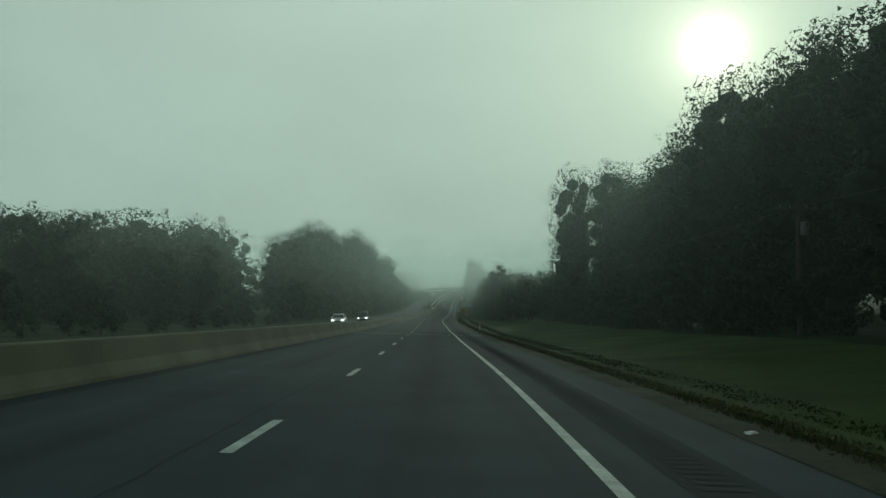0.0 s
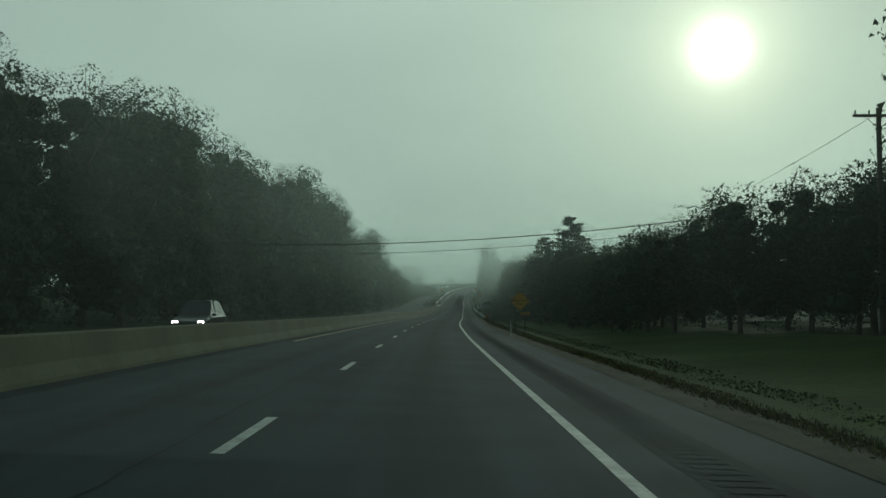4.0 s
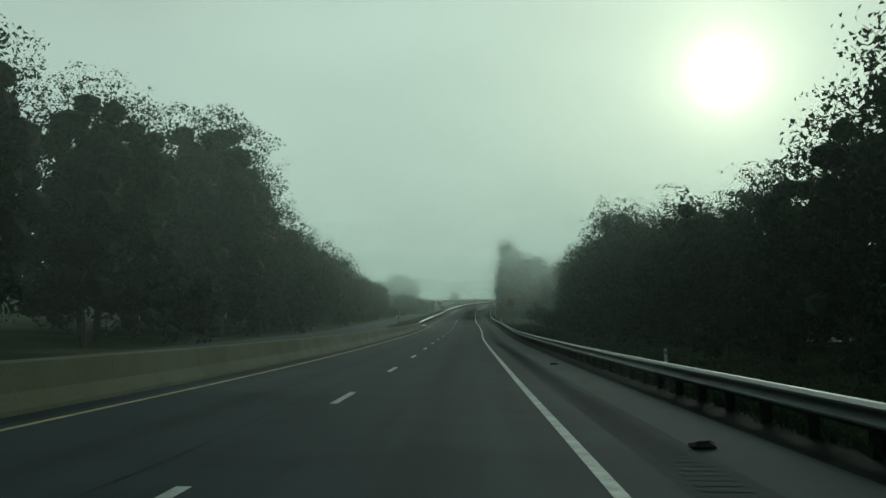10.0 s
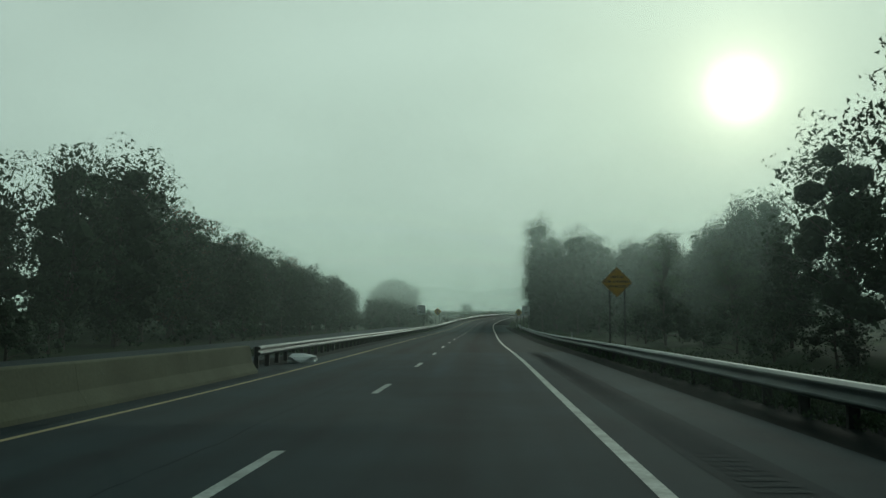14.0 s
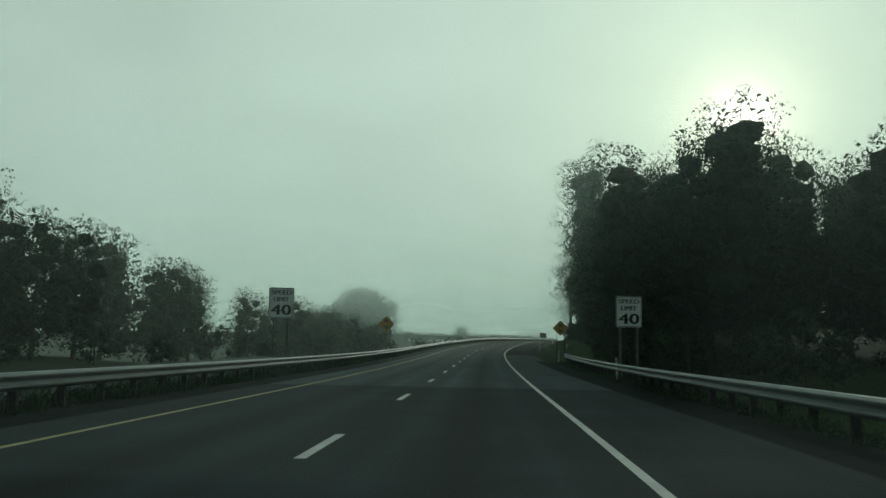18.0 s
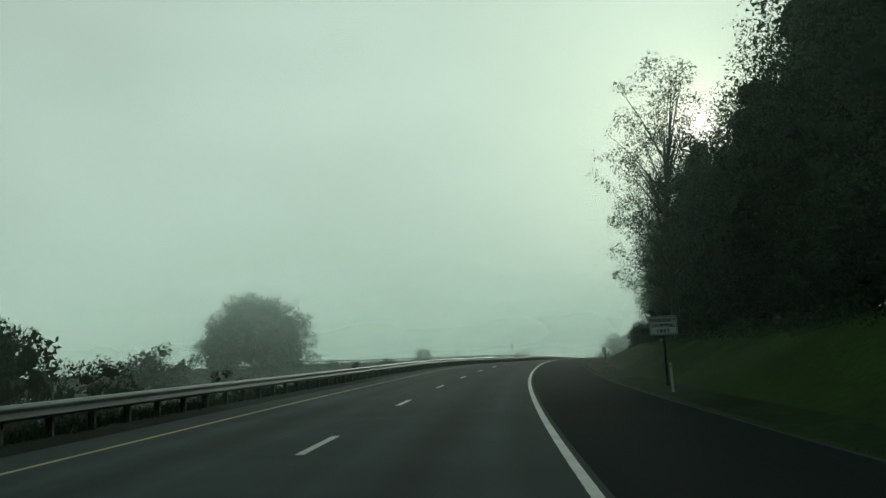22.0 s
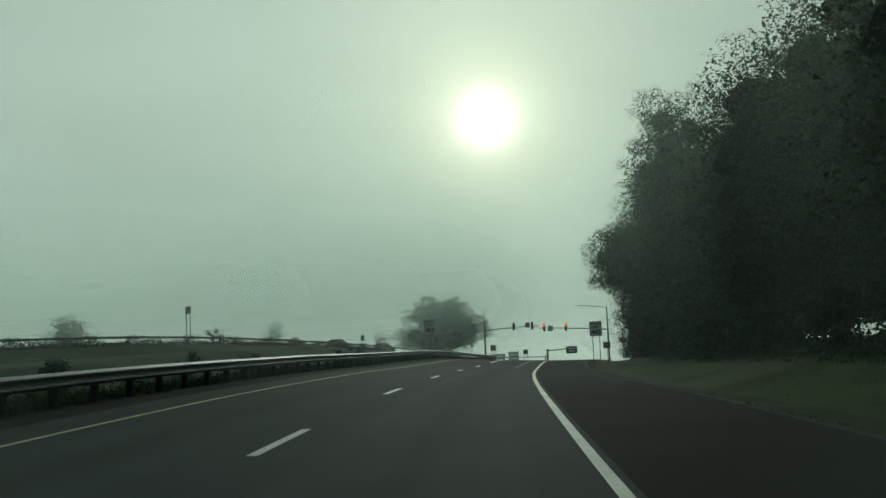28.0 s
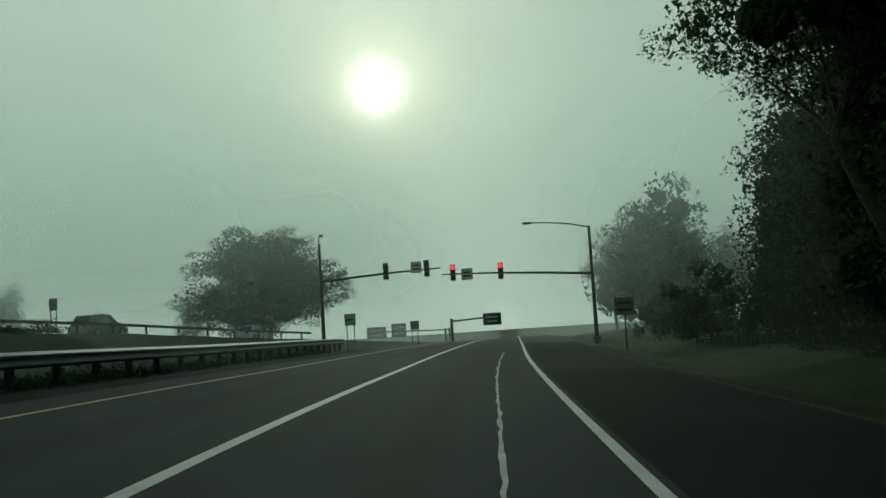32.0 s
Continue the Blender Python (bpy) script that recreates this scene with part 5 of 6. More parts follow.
def signal_pole(s, l, reach, top, arm0, arm1, heads, plates, lamp, label):
    """A tapered pole with a mast arm that carries signal heads; reach is signed, along l."""
    g = -0.1
    root = tagged(new("traffic_signal"), label, "traffic signal", group="traffic signals")
    root.matrix_world = pose(*spot(s, l, g), 0, 0, heading(s))
    part_pole = pipe("pole", [(0, 0, -0.5), (0, 0, top * 0.5), (0, 0, top)], 0.15, 0.09, M["dark_steel"], root, 12)
    bm = bmesh.new()
    bmesh.ops.create_cube(bm, size=1, matrix=Matrix.Translation((0, 0, 0.1)) @ Matrix.Diagonal((0.5, 0.5, 0.3, 1)))
    bmesh.ops.bevel(bm, geom=bm.edges[:], offset=0.03, segments=1)
    part("base", bm, M["concrete"], root)
    pipe("mast_arm", [(0, 0, arm0), (reach * 0.33, 0, arm0 + (arm1 - arm0) * 0.45), (reach * 0.66, 0, arm0 + (arm1 - arm0) * 0.8), (reach, 0, arm1)], 0.1, 0.045, M["dark_steel"], root, 10)
    for hl, hz, lit in heads:
        signal_head(root, hl - l, hz - g, lit)
    for pl, pz, w, h in plates:
        p = slab("lane_plate", w, h, 0.01, M["sign_white"], root, -0.13, pz - g, pl - l, 0.03)
        for dz in (-0.12, 0.12):
            mesh_object("lettering", [(pl - l - w * 0.36, -0.134, pz - g + dz - 0.05), (pl - l + w * 0.36, -0.134, pz - g + dz - 0.05), (pl - l + w * 0.36, -0.134, pz - g + dz + 0.05), (pl - l - w * 0.36, -0.134, pz - g + dz + 0.05)], [(0, 1, 2, 3)], M["sign_black"], p)
    if lamp:
        pipe("lamp_arm", [(0, 0, top - 0.1), (lamp * 0.35, 0, top + 0.22), (lamp * 0.7, 0, top + 0.38), (lamp, 0, top + 0.45)], 0.05, 0.035, M["dark_steel"], root, 8)
        bm = bmesh.new()
        bmesh.ops.create_uvsphere(bm, u_segments=12, v_segments=6, radius=1, matrix=Matrix.Translation((lamp - 0.25, 0, top + 0.44)) @ Matrix.Diagonal((0.36, 0.14, 0.09, 1)))
        part("lamp_head", bm, M["dark_steel"], root, smooth=True)
    return root


signal_pole(885, 6.35, -10.2, 7.75, 4.5, 5.1, [(-3.05, 5.06, True), (0.2, 4.97, True)], [(-2.1, 4.9, 0.78, 0.78)], -3.9, "dark steel signal pole with street lamp and two red signals")
signal_pole(883.5, -11.9, 8.1, 7.3, 4.75, 5.15, [(-7.45, 5.05, False), (-4.7, 5.08, False)], [(-5.4, 5.2, 0.72, 0.75)], 0, "dark steel signal pole with two unlit signal heads")
cam_root = tagged(new("detector"), "small detector hood on top of the signal pole", "traffic detector")
cam_root.matrix_world = pose(*spot(883.5, -11.9, 7.2), 0, 0, heading(883))
pipe("neck", [(0, 0, 0), (0, 0, 0.35), (0.12, 0, 0.5)], 0.035, 0.03, M["dark_steel"], cam_root, 8)
slab("hood", 0.3, 0.16, 0.2, M["dark_steel"], cam_root, -0.1, 0.55, 0.18, 0.04)


def cantilever():
    root = tagged(new("overhead_sign"), "guide sign on a single steel arm far down the road", "road sign", group="road signs")
    root.matrix_world = pose(*spot(935, -6.6, -1.0), 0, 0, heading(935))
    pipe("column", [(0, 0, -0.4), (0, 0, 3.75)], 0.2, 0.18, M["dark_steel"], root)
    pipe("arm", [(0, 0, 3.4), (5.4, 0, 3.7)], 0.12, 0.09, M["dark_steel"], root)
    slab("panel", 2.2, 1.45, 0.05, M["sign_green"], root, -0.15, 3.4, 4.9, 0.08)
    for dz, w in ((0.25, 1.5), (-0.25, 1.2)):
        mesh_object("lettering", [(4.9 - w / 2, -0.16, 3.4 + dz - 0.1), (4.9 + w / 2, -0.16, 3.4 + dz - 0.1), (4.9 + w / 2, -0.16, 3.4 + dz + 0.1), (4.9 - w / 2, -0.16, 3.4 + dz + 0.1)], [(0, 1, 2, 3)], M["sign_white"], root)


cantilever()
g = tagged(new("sign_gantry"), "faint steel sign gantry far in the fog", "gantry")
g.matrix_world = pose(*spot(985, -11, -1.5), 0, 0, heading(985))
pipe("column", [(0, 0, -0.3), (0, 0, 3.9)], 0.2, 0.18, M["dark_steel"], g)
pipe("column", [(0.7, 0, -0.3), (0.7, 0, 3.9)], 0.2, 0.18, M["dark_steel"], g)
pipe("beam", [(0.7, 0, 3.6), (-12, 0, 3.9)], 0.12, 0.12, M["dark_steel"], g)


def delineator(s, l, h, label="thin white plastic marker post beside the shoulder", lean=0.0):
    root = tagged(new("marker_post"), label, "marker post", group="marker posts")
    root.matrix_world = pose(*spot(s, l, float(land(s, l)) if l > 4.4 else -0.02), 0, lean, heading(s))
    slab("blade", 0.08, h, 0.012, M["plastic_post"], root, 0, h / 2, 0, 0.03)
    slab("reflector", 0.055, 0.1, 0.004, M["sign_back"], root, -0.005, h - 0.12, 0, 0.02)


for s, l, h in ((164.5, 3.75, 0.85), (112, 5.0, 0.9), (258.5, 5.25, 1.05), (247, 5.2, 1.0), (300, 5.2, 1.0), (442, 5.6, 1.0), (528, 5.35, 1.15), (571.5, 5.9, 1.1), (622, 5.55, 1.0), (668, 6.4, 1.0), (715, 6.6, 1.0)):
    delineator(s, l, h, lean=2 if int(s) % 2 else -2)


def cross():
    root = tagged(new("memorial_cross"), "small white wooden cross in front of the woods", "cross")
    root.matrix_world = pose(*spot(589.5, 7.9, float(land(589.5, 7.9)) - 0.05), 0, 3, heading(590) - 8)
    slab("upright", 0.055, 0.6, 0.04, M["plastic_post"], root, 0, 0.3, 0, 0.01)
    slab("crossbar", 0.28, 0.055, 0.04, M["plastic_post"], root, -0.004, 0.42, 0, 0.01)


cross()

# ---- poles and wires ----


def utility_pole(s, l, top, label, arms=1, transformer=False):
    g = float(land(s, l))
    root = tagged(new("utility_pole"), label, "utility pole", group="utility poles")
    root.matrix_world = pose(*spot(s, l, g), 0, 0, heading(s))
    t = top - g
    pipe("pole", [(0, 0, -0.6), (0.03, 0, t * 0.5), (0.02, 0, t)], 0.16, 0.1, M["wood_pole"], root, 10)
    for k in range(arms):
        z = t - 0.35 - 0.8 * k
        bm = bmesh.new()
        bmesh.ops.create_cube(bm, size=1, matrix=Matrix.Translation((0, -0.13, z)) @ Matrix.Diagonal((2.3, 0.1, 0.12, 1)))
        bmesh.ops.bevel(bm, geom=bm.edges[:], offset=0.01, segments=1)
        part("crossarm", bm, M["wood_pole"], root)
        for x in (-1.05, -0.45, 0.5, 1.05):
            bm = bmesh.new()
            limb(bm, (x, -0.13, z + 0.05), (x, -0.13, z + 0.16), 0.03, 0.045, 8)
            limb(bm, (x, -0.13, z + 0.16), (x, -0.13, z + 0.24), 0.045, 0.02, 8)
            part("insulator", bm, M["sign_back"], root)
        for x in (-0.7, 0.7):
            pipe("brace", [(x, -0.13, z), (0, -0.12, z - 0.55)], 0.015, 0.015, M["dark_steel"], root, 5)
    if transformer:
        bm = lathe([(-0.4, 0.2), (-0.38, 0.24), (0.38, 0.24), (0.4, 0.2)], 14)
        bmesh.ops.rotate(bm, verts=bm.verts, cent=(0, 0, 0), matrix=Matrix.Rotation(radians(90), 3, "X"))
        bmesh.ops.translate(bm, verts=bm.verts, vec=(0.35, -0.2, t - 1.5))
        part("transformer", bm, M["sign_back"], root)


utility_pole(55, 20.8, 8.2, "brown wooden utility pole with a grey transformer before the woods", 1, True)
utility_pole(152, 18.8, 10.2, "brown wooden utility pole among trees")
utility_pole(219, 20.3, 10.0, "brown wooden utility pole with crossarm above the treetops")
utility_pole(960, -84, 15.3, "dim utility pole far in the fog", 2)
utility_pole(1000, -58, 13, "dim utility pole far in the fog", 2, True)
utility_pole(163, -26, 6.2, "brown wooden utility pole standing before dark woods")


def wire(a, b, sag, label, r=0.014):
    a, b = Vector(a), Vector(b)
    pts = [a.lerp(b, i / 24) - Vector((0, 0, sag * 4 * (i / 24) * (1 - i / 24))) for i in range(25)]
    bm = bmesh.new()
    for p, q in zip(pts[:-1], pts[1:]):
        limb(bm, p, q, r, r, 4)
    tagged(part("overhead_wire", bm, M["wire"]), label, "wire", group="overhead wires")


P1, P2, P3 = spot(152, 18.8, 10.0), spot(219, 20.3, 9.8), spot(55, 20.8, 8.0)
wire(P1, P2, 0.9, "thin dark overhead power wire along the woods")
wire(P3, P1, 1.1, "thin dark overhead power wire along the woods")
wire(P3, spot(-60, 21, 8.0), 1.1, "thin dark overhead power wire along the woods")
wire(spot(163.5, -26, 5.9), spot(160, 16.4, 6.6), 1.4, "dark cable sagging across the highway", 0.022)
wire(spot(163.9, -26, 5.4), spot(160, 16.4, 6.1), 1.4, "dark cable sagging across the highway", 0.012)

# ---- the other road at the crossing ----


def strip(points, half, mat, name, label, lift=0.0):
    p = np.array([spot(s, l, h + lift) for s, l, h in points])
    d = np.gradient(p[:, :2], axis=0)
    d /= np.linalg.norm(d, axis=1)[:, None]
    nrm = np.stack([d[:, 1], -d[:, 0], np.zeros(len(d))], 1)
    v = np.concatenate([p - nrm * half * 1.0, p + nrm * half * 1.0])
    n = len(p)
    return tagged(mesh_object(name, v, [(i, i + 1, n + i + 1, n + i) for i in range(n - 1)], mat, smooth=True), label, "road", kind="structure")


def smooth_points(pts, n=40):
    a = np.array(pts, float)
    t = np.linspace(0, len(a) - 1, n)
    k = np.ones(5) / 5
    out = np.stack([np.interp(t, np.arange(len(a)), a[:, i]) for i in range(3)], 1)
    pad = np.vstack([out[:1]] * 2 + [out] + [out[-1:]] * 2)
    return np.stack([np.convolve(pad[:, i], k, "valid") for i in range(3)], 1)


OTHER = smooth_points([(s, l - 6.4, h) for s, l, h in zip(BANK_S, BANK_L, BANK_H)])
strip(OTHER, 5.5, M["asphalt_dark"], "road_crossing", "dark asphalt road on the embankment beyond the field", 0.06)
EDGE_LINE = smooth_points([(s, l - 0.3, h) for s, l, h in zip(BANK_S[1:-1], BANK_L[1:], BANK_H[1:])])


def bank_rail():
    root = tagged(new("guardrail"), "dark guardrail on posts along the embankment road", "guardrail", group="guardrails")
    p = np.array([spot(s, l, h) for s, l, h in EDGE_LINE])
    d = np.linalg.norm(np.diff(p, axis=0), axis=1)
    t = np.concatenate([[0], np.cumsum(d)])
    u = np.arange(0, t[-1], 2.0)
    q = np.stack([np.interp(u, t, p[:, i]) for i in range(3)], 1)
    v, f = [], []
    for x, y, z in q:
        v += [(x, y, z + 0.55), (x, y, z + 0.74), (x + 0.04, y + 0.06, z + 0.74), (x + 0.04, y + 0.06, z + 0.55)]
    for i in range(len(q) - 1):
        for j in range(4):
            f.append((4 * i + j, 4 * i + (j + 1) % 4, 4 * i + 4 + (j + 1) % 4, 4 * i + 4 + j))
    mesh_object("rail", v, f, M["post_steel"], root)
    for x, y, z in q[::2]:
        o = new("post", POST)
        o.parent = root
        o.matrix_world = pose(x + 0.02, y + 0.12, z, 0, 0, 20)


bank_rail()

# ---- cars ----


def car(s, l, h, turn, paint, label, tall=0.0, lights=False, long=4.6):
    """A parked or passing car, 1.8 m wide: shell, glass, wheels, lamps; nose towards +y of its own frame."""
    root = tagged(new("car"), label, "car", group="cars")
    x, y, z = spot(s, l, h)
    root.matrix_world = pose(x, y, z, 0, 0, turn)
    H = 1.42 + tall
    side = [(-0.5, 0.35, 0.62, 0.78), (-0.485, 0.24, 0.86, 0.86), (-0.40, 0.22, 0.95, 0.9), (-0.2, 0.2, 0.96, 0.9), (0.1, 0.2, 0.95, 0.9), (0.26, 0.2, 0.93, 0.9), (0.40, 0.22, 0.83, 0.88), (0.475, 0.26, 0.70, 0.82), (0.5, 0.34, 0.56, 0.7)]
    bm = bmesh.new()
    rings = []
    for fy, z0, z1, hw in side:
        yy = fy * long
        rings.append([bm.verts.new(c) for c in ((-hw + 0.06, yy, z0), (-hw, yy, z0 + 0.12), (-hw, yy, z1 - 0.1), (-hw + 0.1, yy, z1), (hw - 0.1, yy, z1), (hw, yy, z1 - 0.1), (hw, yy, z0 + 0.12), (hw - 0.06, yy, z0))])
    for a, b in zip(rings[:-1], rings[1:]):
        for i in range(8):
            bm.faces.new((a[i], a[(i + 1) % 8], b[(i + 1) % 8], b[i]))
    bm.faces.new(rings[0][::-1])
    bm.faces.new(rings[-1])
    bmesh.ops.recalc_face_normals(bm, faces=bm.faces)
    part("body", bm, M[paint], root, smooth=False)
    back = -0.44 if tall > 0.1 else -0.36
    prof = [(back, 0.94, 0.78), (back + 0.1, H - 0.06, 0.62), (-0.05, H, 0.62), (0.08, H - 0.06, 0.62), (0.25, 0.93, 0.76)]
    bm = bmesh.new()
    rings = [[bm.verts.new((-hw, fy * long, zz)), bm.verts.new((hw, fy * long, zz))] for fy, zz, hw in prof]
    low = [[bm.verts.new((-0.8, fy * long, 0.93)), bm.verts.new((0.8, fy * long, 0.93))] for fy, zz, hw in prof]
    for i in range(len(prof) - 1):
        bm.faces.new((rings[i][0], rings[i][1], rings[i + 1][1], rings[i + 1][0]))
        for k in (0, 1):
            bm.faces.new((low[i][k], rings[i][k], rings[i + 1][k], low[i + 1][k]))
    part("glasshouse", bm, M["glass"], root, "dark tinted windows")
    bm = bmesh.new()
    rr = [(back + 0.1, H - 0.05, 0.63), (-0.05, H + 0.012, 0.63), (0.08, H - 0.048, 0.63)]
    top = [[bm.verts.new((-hw, fy * long, zz)), bm.verts.new((-hw * 0.8, fy * long, zz + 0.02)), bm.verts.new((hw * 0.8, fy * long, zz + 0.02)), bm.verts.new((hw, fy * long, zz))] for fy, zz, hw in rr]
    for a, b in zip(top[:-1], top[1:]):
        for i in range(3):
            bm.faces.new((a[i], a[i + 1], b[i + 1], b[i]))
    part("roof", bm, M[paint], root)
    for sx in (-1, 1):
        for (y0, z0), (y1, z1), nm in (((0.25, 0.93), (0.08, H - 0.05), "front_pillar"), ((0.0, 0.93), (-0.02, H - 0.02), "middle_pillar"), ((back, 0.94), (back + 0.1, H - 0.05), "rear_pillar")):
            bm = bmesh.new()
            limb(bm, (sx * 0.775, y0 * long, z0), (sx * 0.632, y1 * long, z1), 0.04, 0.03, 5)
            part(nm, bm, M[paint], root)
        for fy in (-0.3, 0.3):
            bm = lathe([(-0.1, 0.27), (-0.09, 0.32), (0.09, 0.32), (0.1, 0.27)], 18)
            bmesh.ops.rotate(bm, verts=bm.verts, cent=(0, 0, 0), matrix=Matrix.Rotation(radians(90), 3, "Z"))
            bmesh.ops.translate(bm, verts=bm.verts, vec=(sx * 0.83, fy * long, 0.32))
            wheel = part("wheel", bm, M["tyre"], root)
            bm = lathe([(-0.012, 0.2), (0.0, 0.215), (0.012, 0.2)], 14)
            bmesh.ops.rotate(bm, verts=bm.verts, cent=(0, 0, 0), matrix=Matrix.Rotation(radians(90), 3, "Z"))
            bmesh.ops.translate(bm, verts=bm.verts, vec=(sx * 0.93, fy * long, 0.32))
            part("rim", bm, M["rim"], wheel)
        slab("mirror", 0.18, 0.13, 0.09, M[paint], root, 0.19 * long, 0.98, sx * 0.93, 0.04)
        slab("headlight", 0.3, 0.13, 0.05, M["headlamp" if lights else "rim"], root, 0.475 * long, 0.66, sx * 0.6, 0.05)
        slab("tail_light", 0.26, 0.16, 0.04, M["red_print"], root, -0.503 * long, 0.78, sx * 0.6, 0.04)
    slab("grille", 0.8, 0.14, 0.03, M["sign_black"], root, 0.494 * long, 0.52, 0, 0.04)
    slab("rear_window", 1.15, 0.3, 0.01, M["glass"], root, back * long + 0.1, 1.12, 0, 0.05)
    return root


car(121.5, -12.5, 0.03, heading(120) + 180, "car_white", "white sedan with lit headlights on the oncoming carriageway", 0.0, True)
car(158, -12.0, 0.03, heading(158) + 180, "car_dark", "dark sport utility car with lit headlights oncoming", 0.25, True)
car(884, -27.6, float(land(884, -27.6)) + 0.02, heading(884) - 14, "car_silver", "silver hatchback on the embankment road", 0.2, long=4.4)
car(905, -22.6, float(land(905, -22.6)) + 0.1, heading(905) - 14, "car_white", "pale sedan waiting near the crossing tree", 0.0)
car(868, -30.2, float(land(868, -30.2)) + 0.1, heading(868) - 8, "car_dark", "dark car on the embankment road in the fog", 0.1)

# ---- small things ----


def dead_shrub():
    root = tagged(new("dead_sapling"), "bare dead sapling with thin forked stems behind the guardrail", "sapling")
    root.matrix_world = pose(*spot(705, -10.8, float(land(705, -10.8))))
    r = np.random.default_rng(4)
    g = float(land(705, -10.8))
    bm = bmesh.new()
    for k, (dx, top) in enumerate(((-0.15, 2.8 - g), (0.13, 2.4 - g), (-0.02, 1.6 - g), (-0.55, 1.3 - g), (0.35, 1.0 - g))):
        p = Vector((0, 0, -0.1))
        for i in range(5):
            q = Vector((dx * (i + 1) / 5 + r.normal() * 0.04, r.normal() * 0.05, top * (i + 1) / 5))
            limb(bm, p, q, 0.045 * (1 - i / 6), 0.045 * (1 - (i + 1) / 6), 5)
            if i > 2:
                limb(bm, q, q + Vector((r.normal() * 0.15, 0, 0.3)), 0.012, 0.004, 3)
            p = q
    part("stems", bm, M["bark"], root)


dead_shrub()
for s, l, w, top in ((765, -50.9, 0.8, 0.1), (765.5, -49.4, 0.75, -0.1), (767.5, -45.4, 0.9, 0.12), (768.5, -43.0, 1.5, 0.1), (769.3, -41.4, 1.5, 0.12), (770, -39.9, 1.5, 0.16), (770.5, -38.4, 1.2, 0.2)):
    root = tagged(new("white_box"), "pale white box standing in the weeds below the road", "box", group="white boxes")
    g = float(land(s, l))
    root.matrix_world = pose(*spot(s, l, g), 0, 0, heading(s) + 15)
    bm = bmesh.new()
    bmesh.ops.create_cube(bm, size=1, matrix=Matrix.Translation((0, 0, (top - g) / 2)) @ Matrix.Diagonal((w, 0.7, top - g, 1)))
    bmesh.ops.bevel(bm, geom=bm.edges[:], offset=0.06, segments=2)
    part("body", bm, M["sign_white"], root)
    slab("lid", w * 1.04, 0.06, 0.74, M["sign_white"], root, -0.37, top - g + 0.03, 0, 0.02)


def litter(s, l, label, size=0.5, mat="sign_white"):
    """A crumpled pale scrap."""
    r = np.random.default_rng(int(s))
    bm = bmesh.new()
    bmesh.ops.create_icosphere(bm, subdivisions=2, radius=size / 2)
    for v in bm.verts:
        v.co = Vector((v.co.x * 1.6, v.co.y, v.co.z * 0.55)) * r.uniform(0.65, 1.15)
    ob = part("litter", bm, M[mat])
    ob.matrix_world = pose(*spot(s, l, size * 0.12), 0, 0, heading(s) + 30)
    tagged(ob, label, "litter", group="scraps beside the road")


litter(417, -7.0, "crumpled white plastic sheet beside the barrier end", 0.9)
litter(418.3, -6.9, "small white plastic scrap beside the barrier end", 0.35)
litter(581, -8.9, "white scrap under the median guardrail", 0.22)
litter(12.5, 3.75, "small pale stone on the gravel edge", 0.14)
litter(270, 3.0, "dark flat scrap on the shoulder", 0.3, "tyre")
litter(286, 2.7, "dark scrap of tyre tread on the shoulder", 0.26, "tyre")
litter(309.5, 3.1, "dark flat scrap of rubber on the shoulder", 0.24, "tyre")


def crack(s0, s1, l0, l1, width, mat, name, label, wob=0.12):
    r = np.random.default_rng(abs(int(s0 * 7 + l0 * 10)))
    ss = np.arange(s0, s1, 0.45)
    drift = np.cumsum(r.normal(size=len(ss))) * 0.03
    ls = np.interp(ss, [s0, s1], [l0, l1]) + drift * wob / 0.12 + r.normal(size=len(ss)) * wob * 0.25
    w = width * r.uniform(0.4, 1.2, len(ss))
    v = np.concatenate([spot(ss, ls - w / 2, 0.006), spot(ss, ls + w / 2, 0.006)])
    n = len(ss)
    tagged(mesh_object(name, v, [(i, i + 1, n + i + 1, n + i) for i in range(n - 1)], mat), label, "road crack", kind="structure")


crack(799, 862, -0.1, 0.3, 0.06, M["worn_paint"], "pale_seam", "pale ragged seam along the middle of the lane", 0.03)
crack(-20, 420, -2.75, -2.75, 0.03, M["asphalt_dark"], "dark_seam", "dark tar seam beside the lane dashes", 0.06)

# ---- grass ----


def tufts(name, bands, count, height, mat, label, seed, blades=5):
    """Blades of grass in clumps; bands: s0, s1, l0, l1, share."""
    r = np.random.default_rng(seed)
    share = np.array([b[4] for b in bands], float)
    pick = r.choice(len(bands), count, p=share / share.sum())
    b = np.array([q[:4] for q in bands], float)[pick]
    s, l = r.uniform(b[:, 0], b[:, 1]), r.uniform(b[:, 2], b[:, 3])
    base = spot(s, l, np.maximum(land(s, l), -0.4) - 0.03)
    base = np.repeat(base, blades, 0)
    n = len(base)
    a = r.uniform(0, 6.283, n)
    hh = height * r.uniform(0.4, 1.15, n) * np.repeat(r.uniform(0.6, 1.2, count), blades)
    off = np.stack([np.cos(a), np.sin(a), np.zeros(n)], 1)
    w = hh * 0.035 + 0.006
    side = np.stack([-np.sin(a), np.cos(a), np.zeros(n)], 1) * w[:, None]
    root = base + off * r.uniform(0, 0.16, (n, 1))
    tip = root + off * (hh * r.uniform(0.15, 0.7, n))[:, None] + np.array([0, 0, 1.0]) * hh[:, None]
    mid = (root + tip) / 2 + np.array([0, 0, 0.12]) * hh[:, None]
    v = np.stack([root - side, root + side, tip, mid - side * 0.7], 1).reshape(-1, 3)
    tagged(leaves_object(name, v, mat, None, 4), label, "grass", kind="stuff")


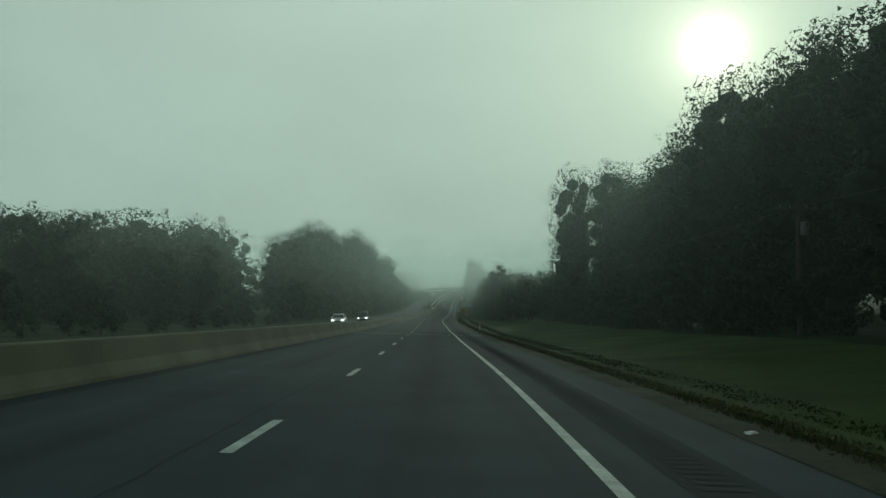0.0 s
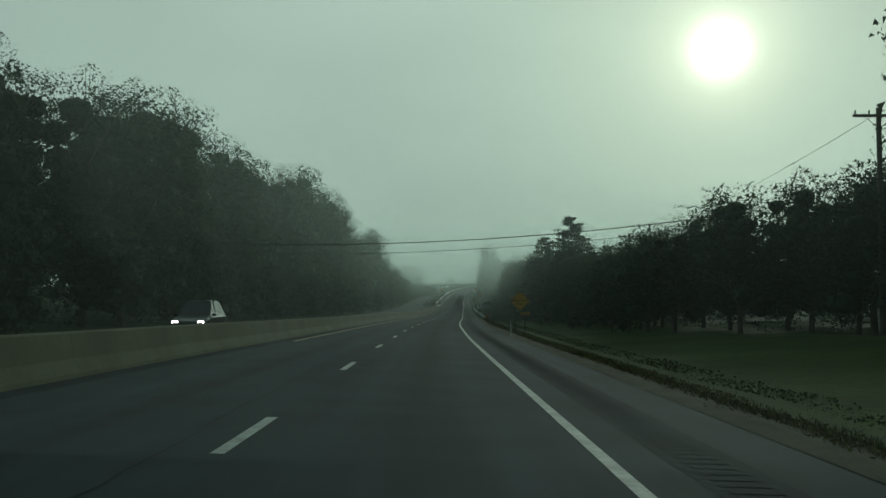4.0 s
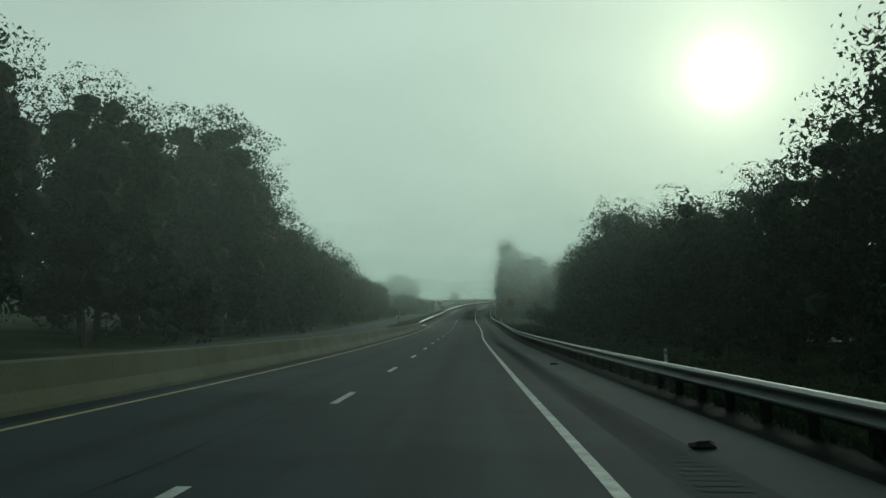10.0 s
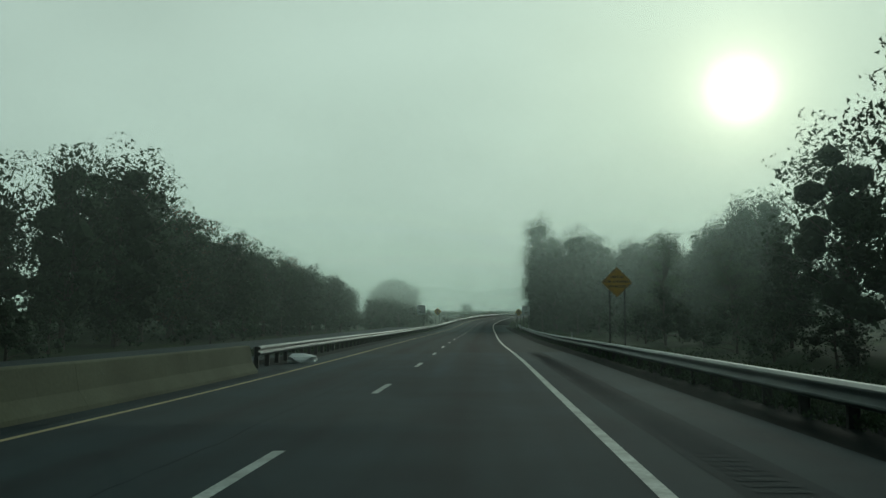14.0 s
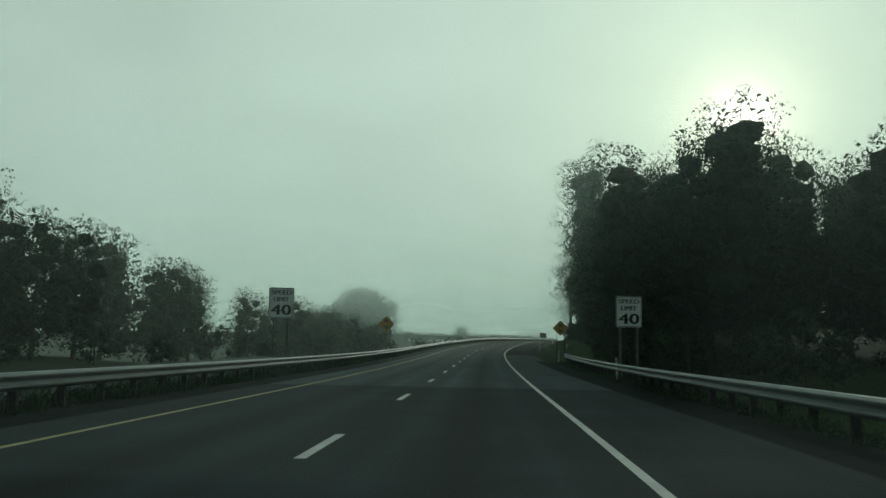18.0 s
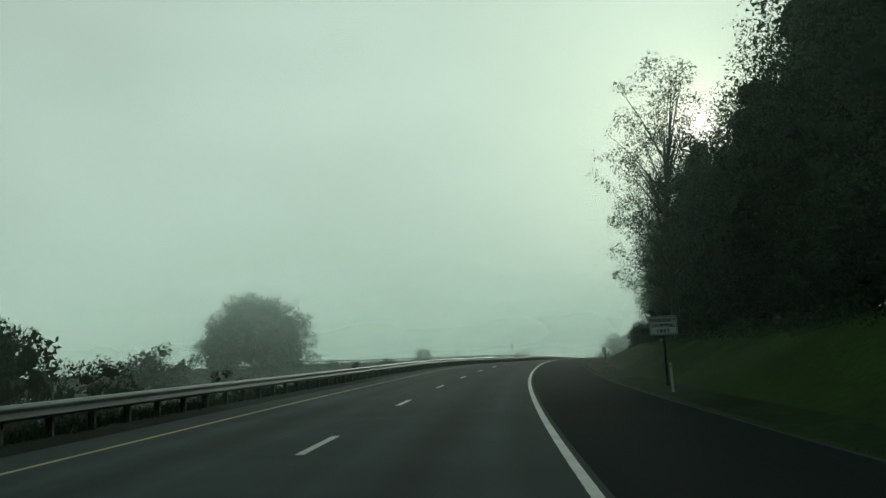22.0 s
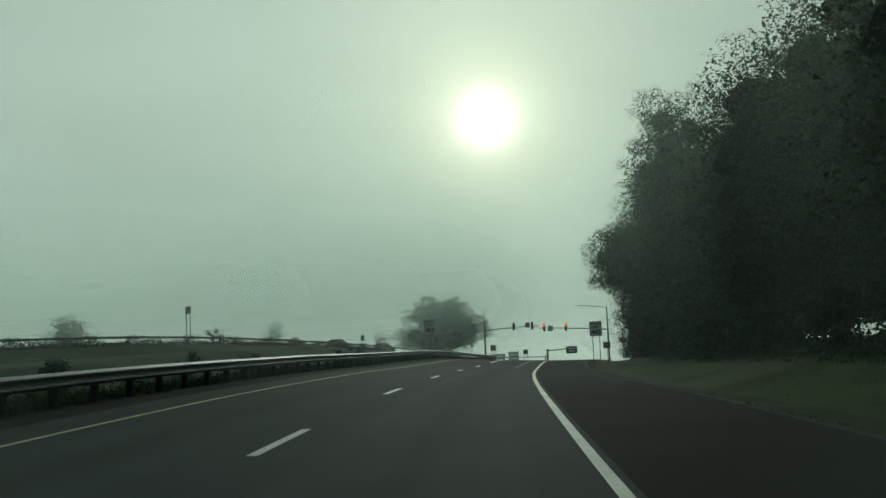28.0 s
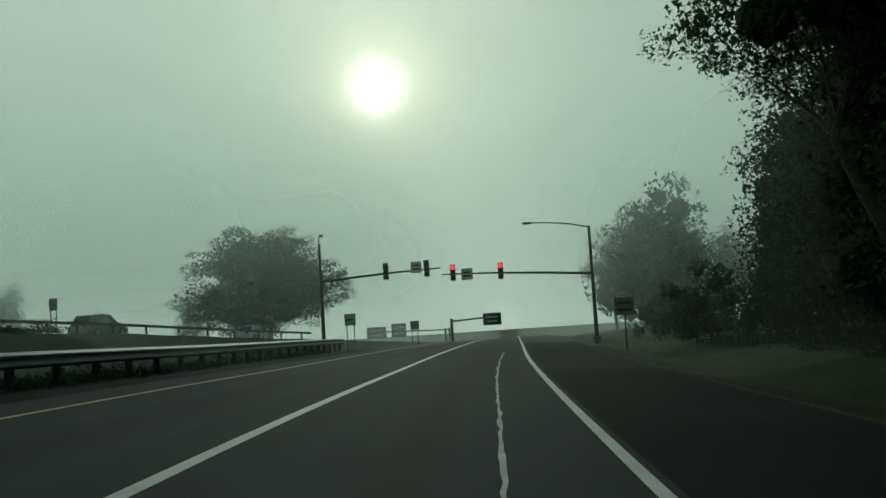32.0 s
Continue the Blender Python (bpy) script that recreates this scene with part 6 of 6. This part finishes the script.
tufts("roadside_grass", [(-5, 236, 4.4, 6.4, 8), (412, 880, -10.8, -8.0, 5), (430, 560, 5.6, 11, 3)], 26000, 0.13, M["grass"], "dark green grass along the verges", 1)
tufts("lawn_blades", [(8, 110, 6.5, 11, 6), (110, 236, 6.5, 10.5, 6), (20, 160, 11, 20, 5)], 14000, 0.08, M["lawn"], "dim mown lawn between verge and woods", 11)
tufts("mown_grass", [(560, 870, 4.5, 6.2, 10), (560, 870, 6.2, 9.5, 9)], 26000, 0.08, M["lawn_shaded"], "short mown grass strip before the woods", 5)
tufts("dry_grass", [(-5, 236, 3.85, 5.4, 6), (415, 860, -9.6, -8.1, 2)], 9000, 0.13, M["dry_grass"], "dry brown grass at the edge of the shoulder", 2)
# weeds along both rails; their dark leaf colour doubles as the shade there
tufts("rail_weeds", [(430, 530, -9.6, -8.3, 3), (530, 690, -9.6, -8.4, 4), (690, 850, -9.6, -8.5, 4)], 14000, 0.36, M["leaf"], "rank weeds under the median guardrail, dark to suggest its shade", 6)
tufts("guardrail_weeds", [(246, 390, 4.4, 5.6, 6), (390, 470, 4.6, 5.6, 3), (470, 520, 4.9, 6.0, 2), (520, 564, 5.6, 6.6, 2)], 14000, 0.34, M["leaf"], "rank weeds behind the guardrail, dark to suggest its shade", 7)
tufts("tall_weeds", [(240, 440, 5.4, 9.5, 5), (412, 640, -12.5, -9.3, 3), (640, 860, -12.5, -9.6, 2)], 4500, 0.42, M["grass"], "tall dark weeds in the ditch", 3)


def broad_weeds(name, bands, count, height, mat, label, seed):
    """Low leafy weeds: small leaves heaped in uneven clumps; bands: s0, s1, l0, l1, share."""
    r = np.random.default_rng(seed)
    share = np.array([b[4] for b in bands], float)
    pick = r.choice(len(bands), count, p=share / share.sum())
    b = np.array([q[:4] for q in bands], float)[pick]
    s, l = r.uniform(b[:, 0], b[:, 1]), r.uniform(b[:, 2], b[:, 3])
    heap = 0.55 + 0.45 * np.sin(s * 0.9 + 1.7 * np.sin(l * 1.3 + s * 0.21)) * np.sin(s * 0.37 + 0.8)
    h = height * np.clip(heap, 0.15, 1) * r.uniform(0.0, 1.0, count) ** 0.7
    c = spot(s, l, np.maximum(land(s, l), -0.4) + h)
    tagged(leaves_object(name, leaf_mesh(c, 0.05, seed=seed), mat), label, "weeds", kind="stuff")


broad_weeds("ditch_weeds", [(-5, 120, 6.2, 7.6, 6), (120, 236, 6.4, 7.8, 5)], 20000, 0.13, M["grass"], "olive leafy weeds along the ditch", 12)
broad_weeds("verge_weeds", [(-5, 236, 4.0, 5.6, 5)], 18000, 0.1, M["dry_grass"], "low brown weeds at the pavement's edge", 13)
broad_weeds("wood_foot_weeds", [(560, 866, 9.2, 11.5, 5), (250, 430, 6.0, 10.5, 5)], 60000, 0.6, M["leaf"], "dark leafy weeds at the foot of the woods", 14)
# more weeds at the rails, massed dark in place of shade below them
broad_weeds("median_weeds", [(425, 530, -9.6, -8.3, 3), (530, 690, -9.8, -8.5, 5), (690, 870, -10.0, -8.5, 5)], 70000, 0.5, M["leaf"], "leafy weeds under the median guardrail, dark to suggest its shade", 15)
broad_weeds("rail_foot_weeds", [(244, 300, 4.45, 5.6, 2), (300, 430, 4.35, 5.6, 5), (430, 560, 4.8, 6.4, 4)], 70000, 0.42, M["leaf"], "leafy weeds behind the guardrail posts, dark to suggest shade", 16)


def bank_weeds():
    """Ragged weeds along the shoulder of the embankment."""
    r = np.random.default_rng(17)
    p = np.array([spot(s, l + 0.5, h - 0.1) for s, l, h in EDGE_LINE])
    u = r.uniform(0, len(p) * 0.62, 22000)
    k = u.astype(int)
    c = p[k] + (p[k + 1] - p[k]) * (u - k)[:, None]
    heap = 0.25 + 0.75 * np.abs(np.sin(u * 2.1) * np.sin(u * 5.3 + 1)) ** 1.5
    c[:, 2] += heap * r.uniform(0, 1.0, len(c)) ** 0.8
    c[:, :2] += r.normal(size=(len(c), 2)) * 0.4
    tagged(leaves_object("bank_weeds", leaf_mesh(c, 0.09, seed=17), M["leaf"]), "ragged weeds along the edge of the embankment road", "weeds", kind="stuff")


bank_weeds()
